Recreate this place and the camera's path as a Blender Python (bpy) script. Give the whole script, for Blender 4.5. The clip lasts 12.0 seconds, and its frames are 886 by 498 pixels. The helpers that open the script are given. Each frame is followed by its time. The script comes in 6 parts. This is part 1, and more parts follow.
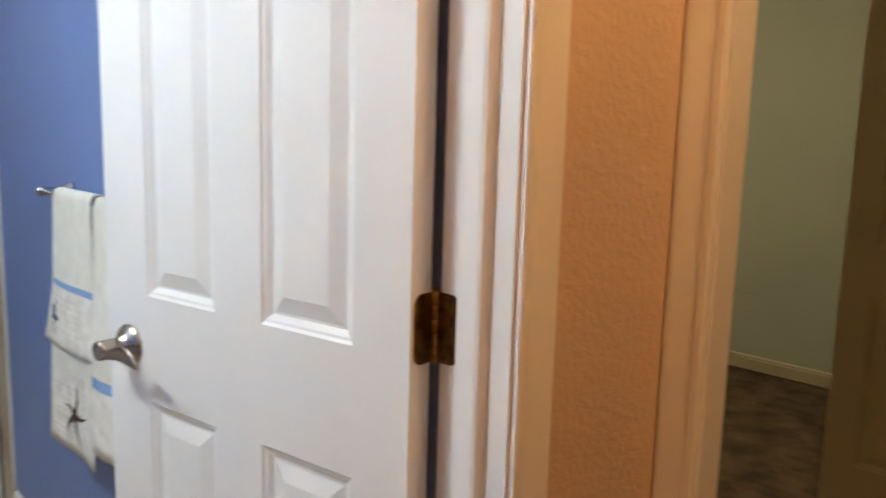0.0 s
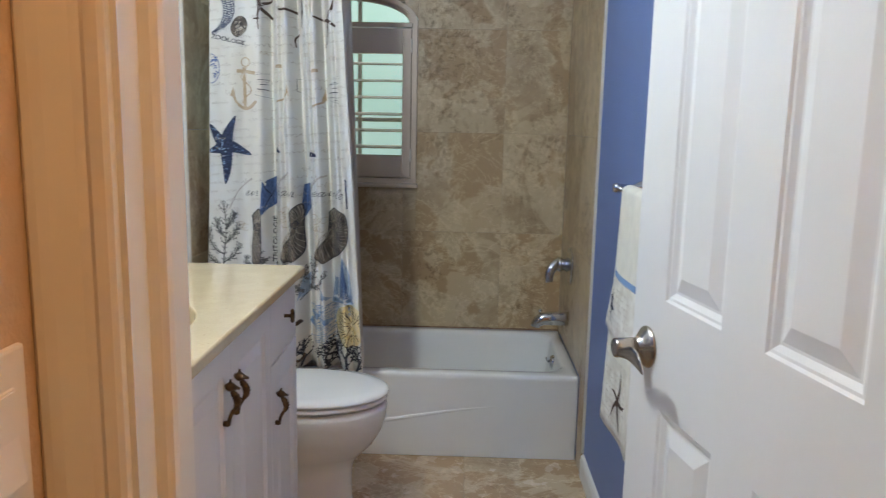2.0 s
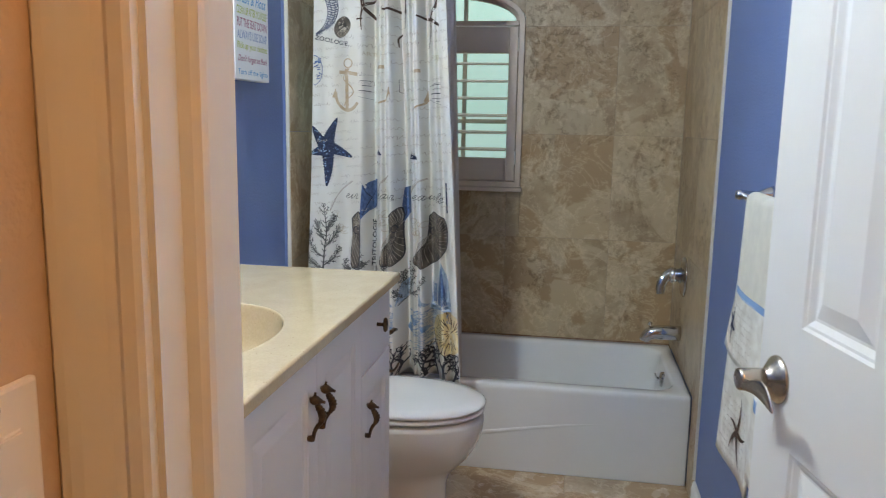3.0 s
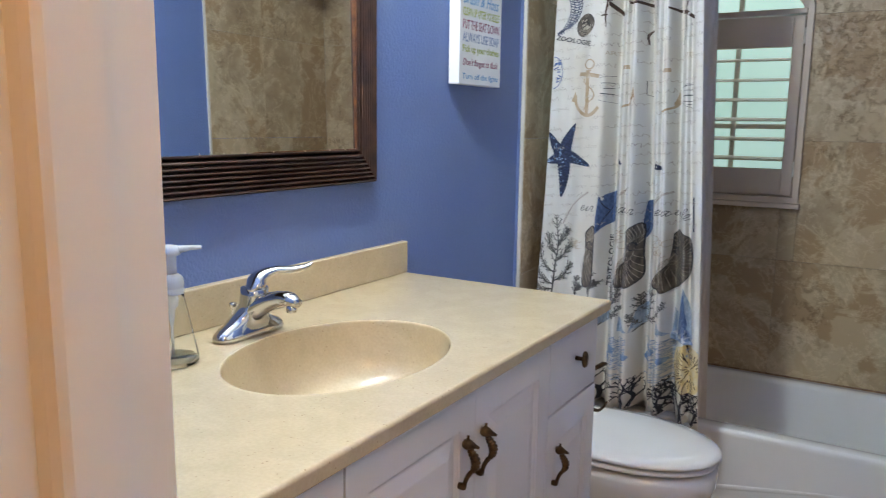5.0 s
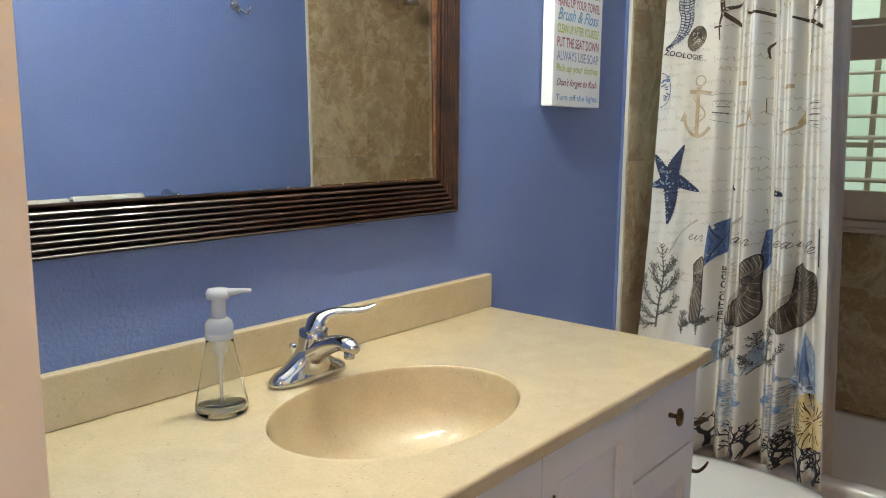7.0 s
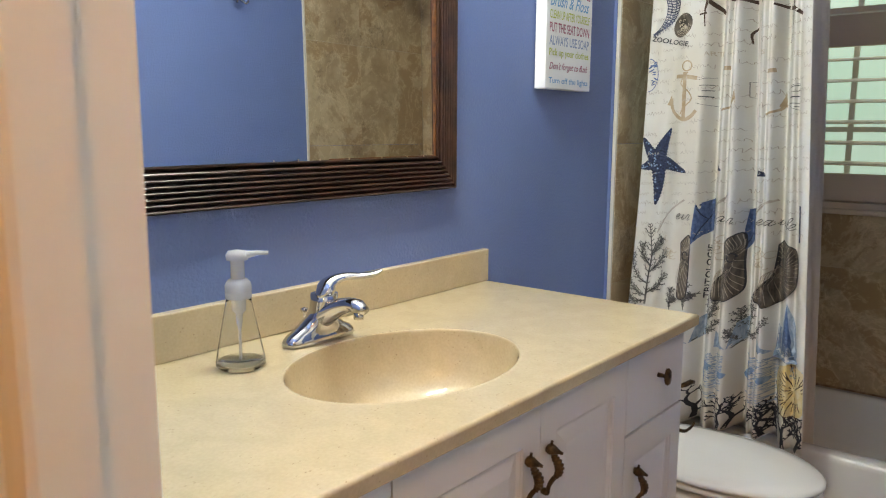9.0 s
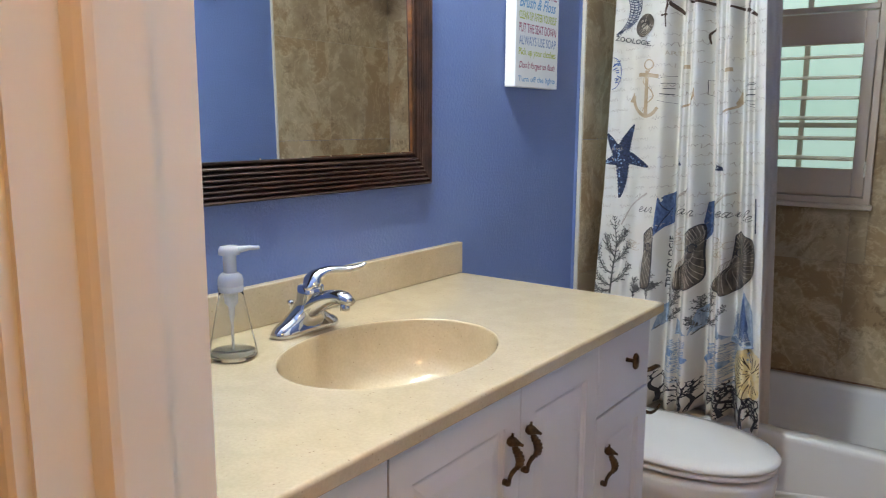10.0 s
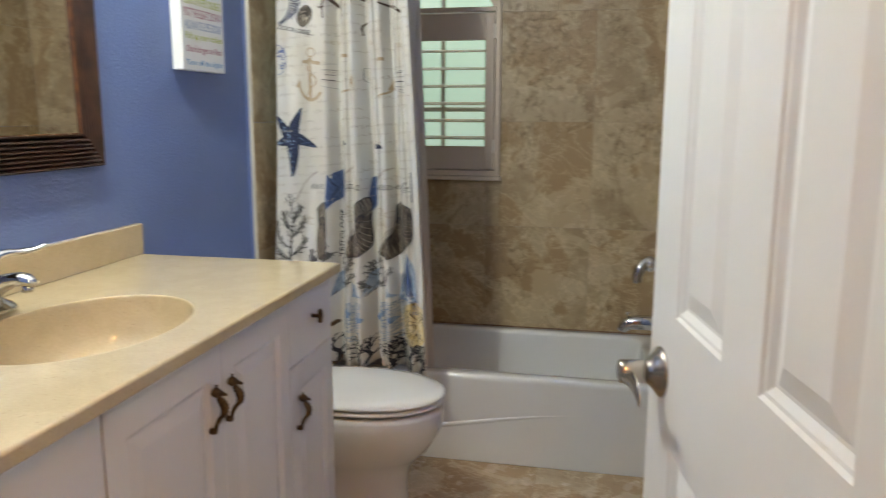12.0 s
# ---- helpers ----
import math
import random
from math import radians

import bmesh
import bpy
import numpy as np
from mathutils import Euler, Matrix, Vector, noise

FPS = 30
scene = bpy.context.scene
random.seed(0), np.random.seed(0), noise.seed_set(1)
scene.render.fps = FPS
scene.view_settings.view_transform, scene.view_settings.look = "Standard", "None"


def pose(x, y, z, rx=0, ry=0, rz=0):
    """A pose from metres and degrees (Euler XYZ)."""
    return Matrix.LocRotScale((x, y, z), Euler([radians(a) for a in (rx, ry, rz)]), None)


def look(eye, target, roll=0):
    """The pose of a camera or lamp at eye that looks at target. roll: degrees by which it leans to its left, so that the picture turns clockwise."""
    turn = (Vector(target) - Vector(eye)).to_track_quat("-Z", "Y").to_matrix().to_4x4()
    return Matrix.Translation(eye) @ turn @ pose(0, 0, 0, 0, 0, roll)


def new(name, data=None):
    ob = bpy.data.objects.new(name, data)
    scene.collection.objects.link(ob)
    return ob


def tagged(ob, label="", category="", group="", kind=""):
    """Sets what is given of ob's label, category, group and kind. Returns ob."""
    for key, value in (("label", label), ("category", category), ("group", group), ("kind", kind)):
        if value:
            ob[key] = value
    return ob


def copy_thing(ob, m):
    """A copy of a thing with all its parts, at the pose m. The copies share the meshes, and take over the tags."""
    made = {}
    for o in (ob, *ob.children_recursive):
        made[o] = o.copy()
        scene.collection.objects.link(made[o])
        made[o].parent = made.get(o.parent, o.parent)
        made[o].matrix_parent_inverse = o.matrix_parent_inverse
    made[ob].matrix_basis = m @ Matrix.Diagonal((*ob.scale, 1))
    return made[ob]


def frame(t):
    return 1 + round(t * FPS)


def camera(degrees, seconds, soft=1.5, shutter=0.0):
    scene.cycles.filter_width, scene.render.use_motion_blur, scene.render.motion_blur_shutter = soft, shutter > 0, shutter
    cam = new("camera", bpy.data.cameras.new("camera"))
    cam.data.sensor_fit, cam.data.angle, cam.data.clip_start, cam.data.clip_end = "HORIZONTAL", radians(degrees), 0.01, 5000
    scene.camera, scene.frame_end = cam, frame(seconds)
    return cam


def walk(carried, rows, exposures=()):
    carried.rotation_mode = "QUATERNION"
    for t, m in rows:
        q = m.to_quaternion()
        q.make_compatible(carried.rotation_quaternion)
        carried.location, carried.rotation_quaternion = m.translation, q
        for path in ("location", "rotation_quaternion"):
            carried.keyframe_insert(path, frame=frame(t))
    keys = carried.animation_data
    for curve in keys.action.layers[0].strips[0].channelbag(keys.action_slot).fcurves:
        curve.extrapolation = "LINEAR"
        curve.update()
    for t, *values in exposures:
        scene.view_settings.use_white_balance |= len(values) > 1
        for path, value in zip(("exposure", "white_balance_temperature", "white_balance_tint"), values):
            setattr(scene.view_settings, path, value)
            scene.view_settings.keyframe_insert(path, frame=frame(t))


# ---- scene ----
cam = camera(60.7, 12.0, soft=1.1, shutter=0.3)
PATH = [
    (0, (0.095, 0.028, 1.293), (1.464, 1.457, 1.006), 1.6),
    (0.3, (0.103, 0.024, 1.282), (1.253, 1.635, 1.0), 2.0),
    (0.5, (0.104, 0.035, 1.285), (1.124, 1.73, 0.987), 1.7),
    (0.6, (0.116, 0.045, 1.282), (1.063, 1.782, 0.988), 2.0),
    (1, (0.175, 0.077, 1.297), (0.818, 1.944, 0.98), 1.6),
    (1.5, (0.235, 0.047, 1.304), (0.485, 2.004, 0.98), 1.5),
    (2, (0.257, 0.052, 1.298), (0.209, 2.024, 0.97), 1.2),
    (2.5, (0.271, 0.081, 1.295), (0.05, 2.041, 0.965), 1.2),
    (2.7, (0.264, 0.11, 1.294), (0.001, 2.065, 0.965), 1.2),
    (4.3, (0.324, 0.365, 1.305), (-0.425, 2.19, 0.973), 0.5),
    (4.5, (0.363, 0.379, 1.313), (-0.478, 2.162, 0.975), 0.8),
    (5, (0.38, 0.406, 1.302), (-0.646, 2.091, 0.975), 0.8),
    (5.5, (0.392, 0.423, 1.31), (-0.774, 2.018, 0.995), 0.6),
    (6, (0.397, 0.46, 1.33), (-0.844, 1.998, 1.023), 0.6),
    (6.5, (0.378, 0.524, 1.339), (-0.901, 2.03, 1.034), 0.4),
    (8.5, (0.376, 0.576, 1.315), (-0.905, 2.083, 1.016), 0.5),
    (9, (0.415, 0.471, 1.3), (-0.842, 1.995, 0.988), 0.3),
    (9.5, (0.424, 0.408, 1.315), (-0.795, 1.96, 0.99), 0.3),
    (10, (0.425, 0.397, 1.311), (-0.748, 1.983, 0.981), 0.3),
    (10.5, (0.45, 0.39, 1.313), (-0.651, 2.025, 0.974), 0.2),
    (11, (0.461, 0.353, 1.307), (-0.6, 2.014, 0.964), 0.4),
    (11.5, (0.474, 0.287, 1.311), (-0.333, 2.084, 0.966), 0.2),
    (12, (0.479, 0.233, 1.289), (0.077, 2.161, 0.937), 0.2),
]
TONE = [(0, 0.12, 6250, 9), (1, 0.03, 6300, 7), (2, -0.06, 6150, 8), (2.5, -0.08, 6050, 8), (4.5, 0.03, 6200, 7), (5, 0.0, 6050, 10), (6, 0.0, 6200, 10), (6.5, -0.06, 6700, 7),
        (8.5, -0.03, 7750, 6), (9, 0.0, 7050, 8), (9.5, 0.0, 6450, 9), (10, 0.0, 6250, 10), (10.5, 0.05, 6300, 11), (11, 0.05, 6100, 12), (11.5, 0.08, 6200, 11), (12, -0.05, 7000, 8)]
walk(cam, [(t, look(e, a, r)) for t, e, a, r in PATH], TONE)

# world: dim evening sky outside, lamps inside
world = bpy.data.worlds.new("sky")
scene.world = world
world.use_nodes = True
wn = world.node_tree
sky = wn.nodes.new("ShaderNodeTexSky")
sky.sky_type, sky.sun_disc = "NISHITA", False
sky.sun_elevation, sky.sun_rotation = radians(35), radians(200)
wn.links.new(sky.outputs[0], wn.nodes["Background"].inputs[0])
wn.nodes["Background"].inputs[1].default_value = 0.05
VANITY_GLOW, HALL_GLOW, ROOM_GLOW, OUTSIDE_GLOW = 226.0, 59.0, 108.0, 0.51
scene.view_settings.exposure = 0.0

sky_lamp = new("window_sky_lamp", bpy.data.lights.new("window_sky_lamp", "AREA"))
sky_lamp.data.energy, sky_lamp.data.shape, sky_lamp.data.size, sky_lamp.data.size_y = 6.0, "RECTANGLE", 0.9, 0.5
sky_lamp.data.color = (0.90, 1.0, 0.96)
sky_lamp.matrix_world = look((-0.30, 4.05, 2.35), (-0.30, 3.5, 1.3))

# plan
LX, RX = -0.725, 0.735          # painted side walls
BY = 3.5425                        # wall behind the tiles
TILE_Y = 3.54
EY0, EY1 = 0.575, 0.688          # door wall
JL, JR = 0.021, 0.728            # door opening
HEAD = 2.05
CEIL = 2.44
HALLX, HALLT = 1.075, 0.06                     # hall side wall with the bedroom doorway
HALLW = -0.0445                                # hall side wall with the light switch
WX0, WX1, WZ0, WZ1, WRISE = -0.64, 0.040, 1.022, 1.735, 0.14


# ---- materials ----
def mat(name, color, rough=0.5, metal=0.0, bump=0.0, bscale=200.0, var=0.06, vscale=6.0, trans=0.0, ior=1.5,
        coat=0.0, second=None, detail=4.0, bdist=0.002, rvar=0.0, sss=0.0):
    m = bpy.data.materials.new(name)
    m.use_nodes = True
    nt = m.node_tree
    b = nt.nodes["Principled BSDF"]
    b.inputs["Roughness"].default_value = rough
    b.inputs["Metallic"].default_value = metal
    b.inputs["Transmission Weight"].default_value = trans
    b.inputs["IOR"].default_value = ior
    b.inputs["Coat Weight"].default_value = coat
    b.inputs["Coat Roughness"].default_value = 0.06
    tc = nt.nodes.new("ShaderNodeTexCoord")
    n = nt.nodes.new("ShaderNodeTexNoise")
    n.inputs["Scale"].default_value, n.inputs["Detail"].default_value = vscale, detail
    nt.links.new(tc.outputs["Object"], n.inputs["Vector"])
    ramp = nt.nodes.new("ShaderNodeValToRGB")
    c2 = second if second else tuple(c * (1 - var) for c in color)
    ramp.color_ramp.elements[0].position, ramp.color_ramp.elements[1].position = 0.35, 0.65
    ramp.color_ramp.elements[0].color = (*c2, 1)
    ramp.color_ramp.elements[1].color = (*color, 1)
    nt.links.new(n.outputs[0], ramp.inputs[0])
    nt.links.new(ramp.outputs[0], b.inputs["Base Color"])
    if rvar:
        mr = nt.nodes.new("ShaderNodeMapRange")
        mr.inputs["To Min"].default_value, mr.inputs["To Max"].default_value = rough - rvar, rough + rvar
        nt.links.new(n.outputs[0], mr.inputs["Value"])
        nt.links.new(mr.outputs[0], b.inputs["Roughness"])
    if bump:
        n2 = nt.nodes.new("ShaderNodeTexNoise")
        n2.inputs["Scale"].default_value, n2.inputs["Detail"].default_value = bscale, 3.0
        nt.links.new(tc.outputs["Object"], n2.inputs["Vector"])
        bp = nt.nodes.new("ShaderNodeBump")
        bp.inputs["Strength"].default_value, bp.inputs["Distance"].default_value = bump, bdist
        nt.links.new(n2.outputs[0], bp.inputs["Height"])
        nt.links.new(bp.outputs[0], b.inputs["Normal"])
    return m


def glow(name, color, strength):
    m = bpy.data.materials.new(name)
    m.use_nodes = True
    b = m.node_tree.nodes["Principled BSDF"]
    b.inputs["Base Color"].default_value = (0.8, 0.8, 0.8, 1)
    b.inputs["Emission Color"].default_value = (*color, 1)
    b.inputs["Emission Strength"].default_value = strength
    return m


def speckled(name, light, mid, speck):
    """Cultured marble: soft clouds with a fine grain and scattered dark specks under a clear gel coat."""
    m = mat(name, light, 0.5, var=0.1, vscale=200, coat=1.0, second=mid, detail=3)
    nt = m.node_tree
    L, N = nt.links.new, nt.nodes.new
    b = nt.nodes["Principled BSDF"]
    b.inputs["Coat Roughness"].default_value = 0.03
    src = b.inputs["Base Color"].links[0].from_socket
    tc = N("ShaderNodeTexCoord")
    v = N("ShaderNodeTexVoronoi")
    v.inputs["Scale"].default_value = 130
    L(tc.outputs["Object"], v.inputs["Vector"])
    r = N("ShaderNodeValToRGB")
    r.color_ramp.elements[0].position, r.color_ramp.elements[1].position = 0.10, 0.22
    r.color_ramp.elements[0].color, r.color_ramp.elements[1].color = (1, 1, 1, 1), (0, 0, 0, 1)
    L(v.outputs["Distance"], r.inputs[0])
    n = N("ShaderNodeTexNoise")
    n.inputs["Scale"].default_value = 55
    L(tc.outputs["Object"], n.inputs["Vector"])
    k = N("ShaderNodeMapRange")
    k.inputs["From Min"].default_value, k.inputs["From Max"].default_value = 0.52, 0.66
    k.inputs["To Max"].default_value = 0.8
    L(n.outputs[0], k.inputs["Value"])
    f = N("ShaderNodeMath")
    f.operation = "MULTIPLY"
    L(r.outputs[0], f.inputs[0])
    L(k.outputs[0], f.inputs[1])
    cl = N("ShaderNodeTexNoise")
    cl.inputs["Scale"].default_value, cl.inputs["Detail"].default_value, cl.inputs["Distortion"].default_value = 16, 7, 0.8
    L(tc.outputs["Object"], cl.inputs["Vector"])
    cr = N("ShaderNodeValToRGB")
    cr.color_ramp.elements[0].position, cr.color_ramp.elements[1].position = 0.40, 0.62
    cr.color_ramp.elements[0].color, cr.color_ramp.elements[1].color = (0.955, 0.95, 0.935, 1), (1.03, 1.03, 1.03, 1)
    L(cl.outputs[0], cr.inputs[0])
    cm = N("ShaderNodeMix")
    cm.data_type, cm.blend_type = "RGBA", "MULTIPLY"
    cm.inputs[0].default_value = 1.0
    L(src, cm.inputs[6])
    L(cr.outputs[0], cm.inputs[7])
    x = N("ShaderNodeMix")
    x.data_type = "RGBA"
    L(f.outputs[0], x.inputs[0])
    L(cm.outputs[2], x.inputs[6])
    x.inputs[7].default_value = (*speck, 1)
    L(x.outputs[2], b.inputs["Base Color"])
    return m


def daylit(name, a, c, strength):
    """A glowing backdrop with soft, uneven daylight put into its emission colour."""
    m = glow(name, a, strength)
    nt = m.node_tree
    tc, n, r = nt.nodes.new("ShaderNodeTexCoord"), nt.nodes.new("ShaderNodeTexNoise"), nt.nodes.new("ShaderNodeValToRGB")
    n.inputs["Scale"].default_value = 1.6
    r.color_ramp.elements[0].position, r.color_ramp.elements[1].position = 0.35, 0.68
    r.color_ramp.elements[0].color, r.color_ramp.elements[1].color = (*a, 1), (*c, 1)
    nt.links.new(tc.outputs["Object"], n.inputs["Vector"])
    nt.links.new(n.outputs[0], r.inputs[0])
    nt.links.new(r.outputs[0], nt.nodes["Principled BSDF"].inputs["Emission Color"])
    return m


def stone(name, light, mid, dark, rough, pit=0.5, scale=1.0, pit_tone=0.5, coat=0.0):
    """Travertine: clouds of two browns, pale veins and open pits, another piece of the stone on every tile."""
    m = bpy.data.materials.new(name)
    m.use_nodes = True
    nt = m.node_tree
    L, N = nt.links.new, nt.nodes.new
    b = nt.nodes["Principled BSDF"]
    b.inputs["Coat Weight"].default_value = coat
    tc, oi = N("ShaderNodeTexCoord"), N("ShaderNodeObjectInfo")
    mul = N("ShaderNodeVectorMath")
    mul.operation = "SCALE"
    comb = N("ShaderNodeCombineXYZ")
    for s in range(3):
        L(oi.outputs["Random"], comb.inputs[s])
    L(comb.outputs[0], mul.inputs[0])
    mul.inputs["Scale"].default_value = 37.0
    add = N("ShaderNodeVectorMath")
    add.operation = "ADD"
    L(tc.outputs["Object"], add.inputs[0])
    L(mul.outputs[0], add.inputs[1])

    def nz(s, d, dist, r=0.55):
        n = N("ShaderNodeTexNoise")
        n.inputs["Scale"].default_value, n.inputs["Detail"].default_value = s * scale, d
        n.inputs["Distortion"].default_value, n.inputs["Roughness"].default_value = dist, r
        L(add.outputs[0], n.inputs["Vector"])
        return n.outputs[0]

    def ramp(src, stops):
        r = N("ShaderNodeValToRGB")
        e = r.color_ramp.elements
        while len(e) < len(stops):
            e.new(0.5)
        for el, (p, c) in zip(e, stops):
            el.position, el.color = p, (*c, 1) if len(c) == 3 else c
        L(src, r.inputs[0])
        return r.outputs[0]

    def mix(f, a, c, mode="MIX"):
        x = N("ShaderNodeMix")
        x.data_type, x.blend_type = "RGBA", mode
        if isinstance(f, float):
            x.inputs[0].default_value = f
        else:
            L(f, x.inputs[0])
        L(a, x.inputs[6])
        L(c, x.inputs[7])
        return x.outputs[2]

    clouds = ramp(nz(2.7, 11, 0.35, 0.62), [(0.34, dark), (0.455, mid), (0.50, tuple((a + b) / 2 for a, b in zip(mid, light))), (0.60, light)])
    fine = ramp(nz(24, 8, 0.6, 0.7), [(0.3, tuple(0.72 * c for c in mid)), (0.62, light)])
    base = mix(0.34, clouds, fine)
    rust = N("ShaderNodeRGB")
    rust.outputs[0].default_value = (mid[0] * 0.86, mid[1] * 0.77, mid[2] * 0.66, 1)
    patch = nz(2.7, 9, 0.5, 0.58)
    rf = ramp(patch, [(0.485, (0, 0, 0)), (0.52, (0.85, 0.85, 0.85))])
    base = mix(rf, base, rust.outputs[0])
    chalk = N("ShaderNodeRGB")
    chalk.outputs[0].default_value = tuple(min(1, 1.12 * c) for c in light) + (1,)
    cf = ramp(nz(2.1, 12, 0.7, 0.66), [(0.525, (0, 0, 0)), (0.545, (0.5, 0.5, 0.5))])
    base = mix(cf, base, chalk.outputs[0])
    # dark brown mixed in at the pitted spots
    g = N("ShaderNodeRGB")
    g.outputs[0].default_value = (dark[0] * 0.62, dark[1] * 0.58, dark[2] * 0.5, 1)
    vein = ramp(nz(30, 8, 0.5, 0.72), [(0.52, (0, 0, 0)), (0.58, (1, 1, 1))])
    where = ramp(nz(2.6, 5, 0.6, 0.6), [(0.50, (0, 0, 0)), (0.62, (1, 1, 1))])
    vm = mix(1.0, vein, where, "MULTIPLY")
    half = N("ShaderNodeMath")
    half.operation = "MULTIPLY"
    L(vm, half.inputs[0])
    half.inputs[1].default_value = pit_tone
    base = mix(half.outputs[0], base, g.outputs[0])
    pale = N("ShaderNodeRGB")
    pale.outputs[0].default_value = tuple(min(1, 1.35 * c) for c in light) + (1,)
    pv = ramp(nz(6.5, 12, 0.5, 0.7), [(0.478, (0, 0, 0)), (0.5, (1, 1, 1)), (0.515, (0, 0, 0))])
    h2 = N("ShaderNodeMath")
    h2.operation = "MULTIPLY"
    L(pv, h2.inputs[0])
    h2.inputs[1].default_value = 0.45
    base = mix(h2.outputs[0], base, pale.outputs[0])
    edge = ramp(patch, [(0.468, (0, 0, 0)), (0.487, (1, 1, 1)), (0.512, (0, 0, 0))])
    chips = ramp(nz(19, 8, 1.2, 0.7), [(0.49, (0, 0, 0)), (0.53, (0.42, 0.42, 0.42))])
    base = mix(mix(1.0, edge, chips, "MULTIPLY"), base, pale.outputs[0])
    tone = N("ShaderNodeHueSaturation")
    mr = N("ShaderNodeMapRange")
    mr.inputs["To Min"].default_value, mr.inputs["To Max"].default_value = 0.86, 1.12
    L(oi.outputs["Random"], mr.inputs["Value"])
    L(mr.outputs[0], tone.inputs["Value"])
    L(base, tone.inputs["Color"])
    L(tone.outputs[0], b.inputs["Base Color"])
    rr = N("ShaderNodeMapRange")
    rr.inputs["To Min"].default_value, rr.inputs["To Max"].default_value = rough - 0.1, rough + 0.15
    L(nz(9, 4, 0.2), rr.inputs["Value"])
    L(rr.outputs[0], b.inputs["Roughness"])
    bp = N("ShaderNodeBump")
    bp.inputs["Strength"].default_value, bp.inputs["Distance"].default_value = pit, 0.002
    bw = N("ShaderNodeMath")
    bw.operation = "SUBTRACT"
    L(nz(40, 4, 0.4), bw.inputs[0])
    L(vm, bw.inputs[1])
    L(bw.outputs[0], bp.inputs["Height"])
    L(bp.outputs[0], b.inputs["Normal"])
    return m


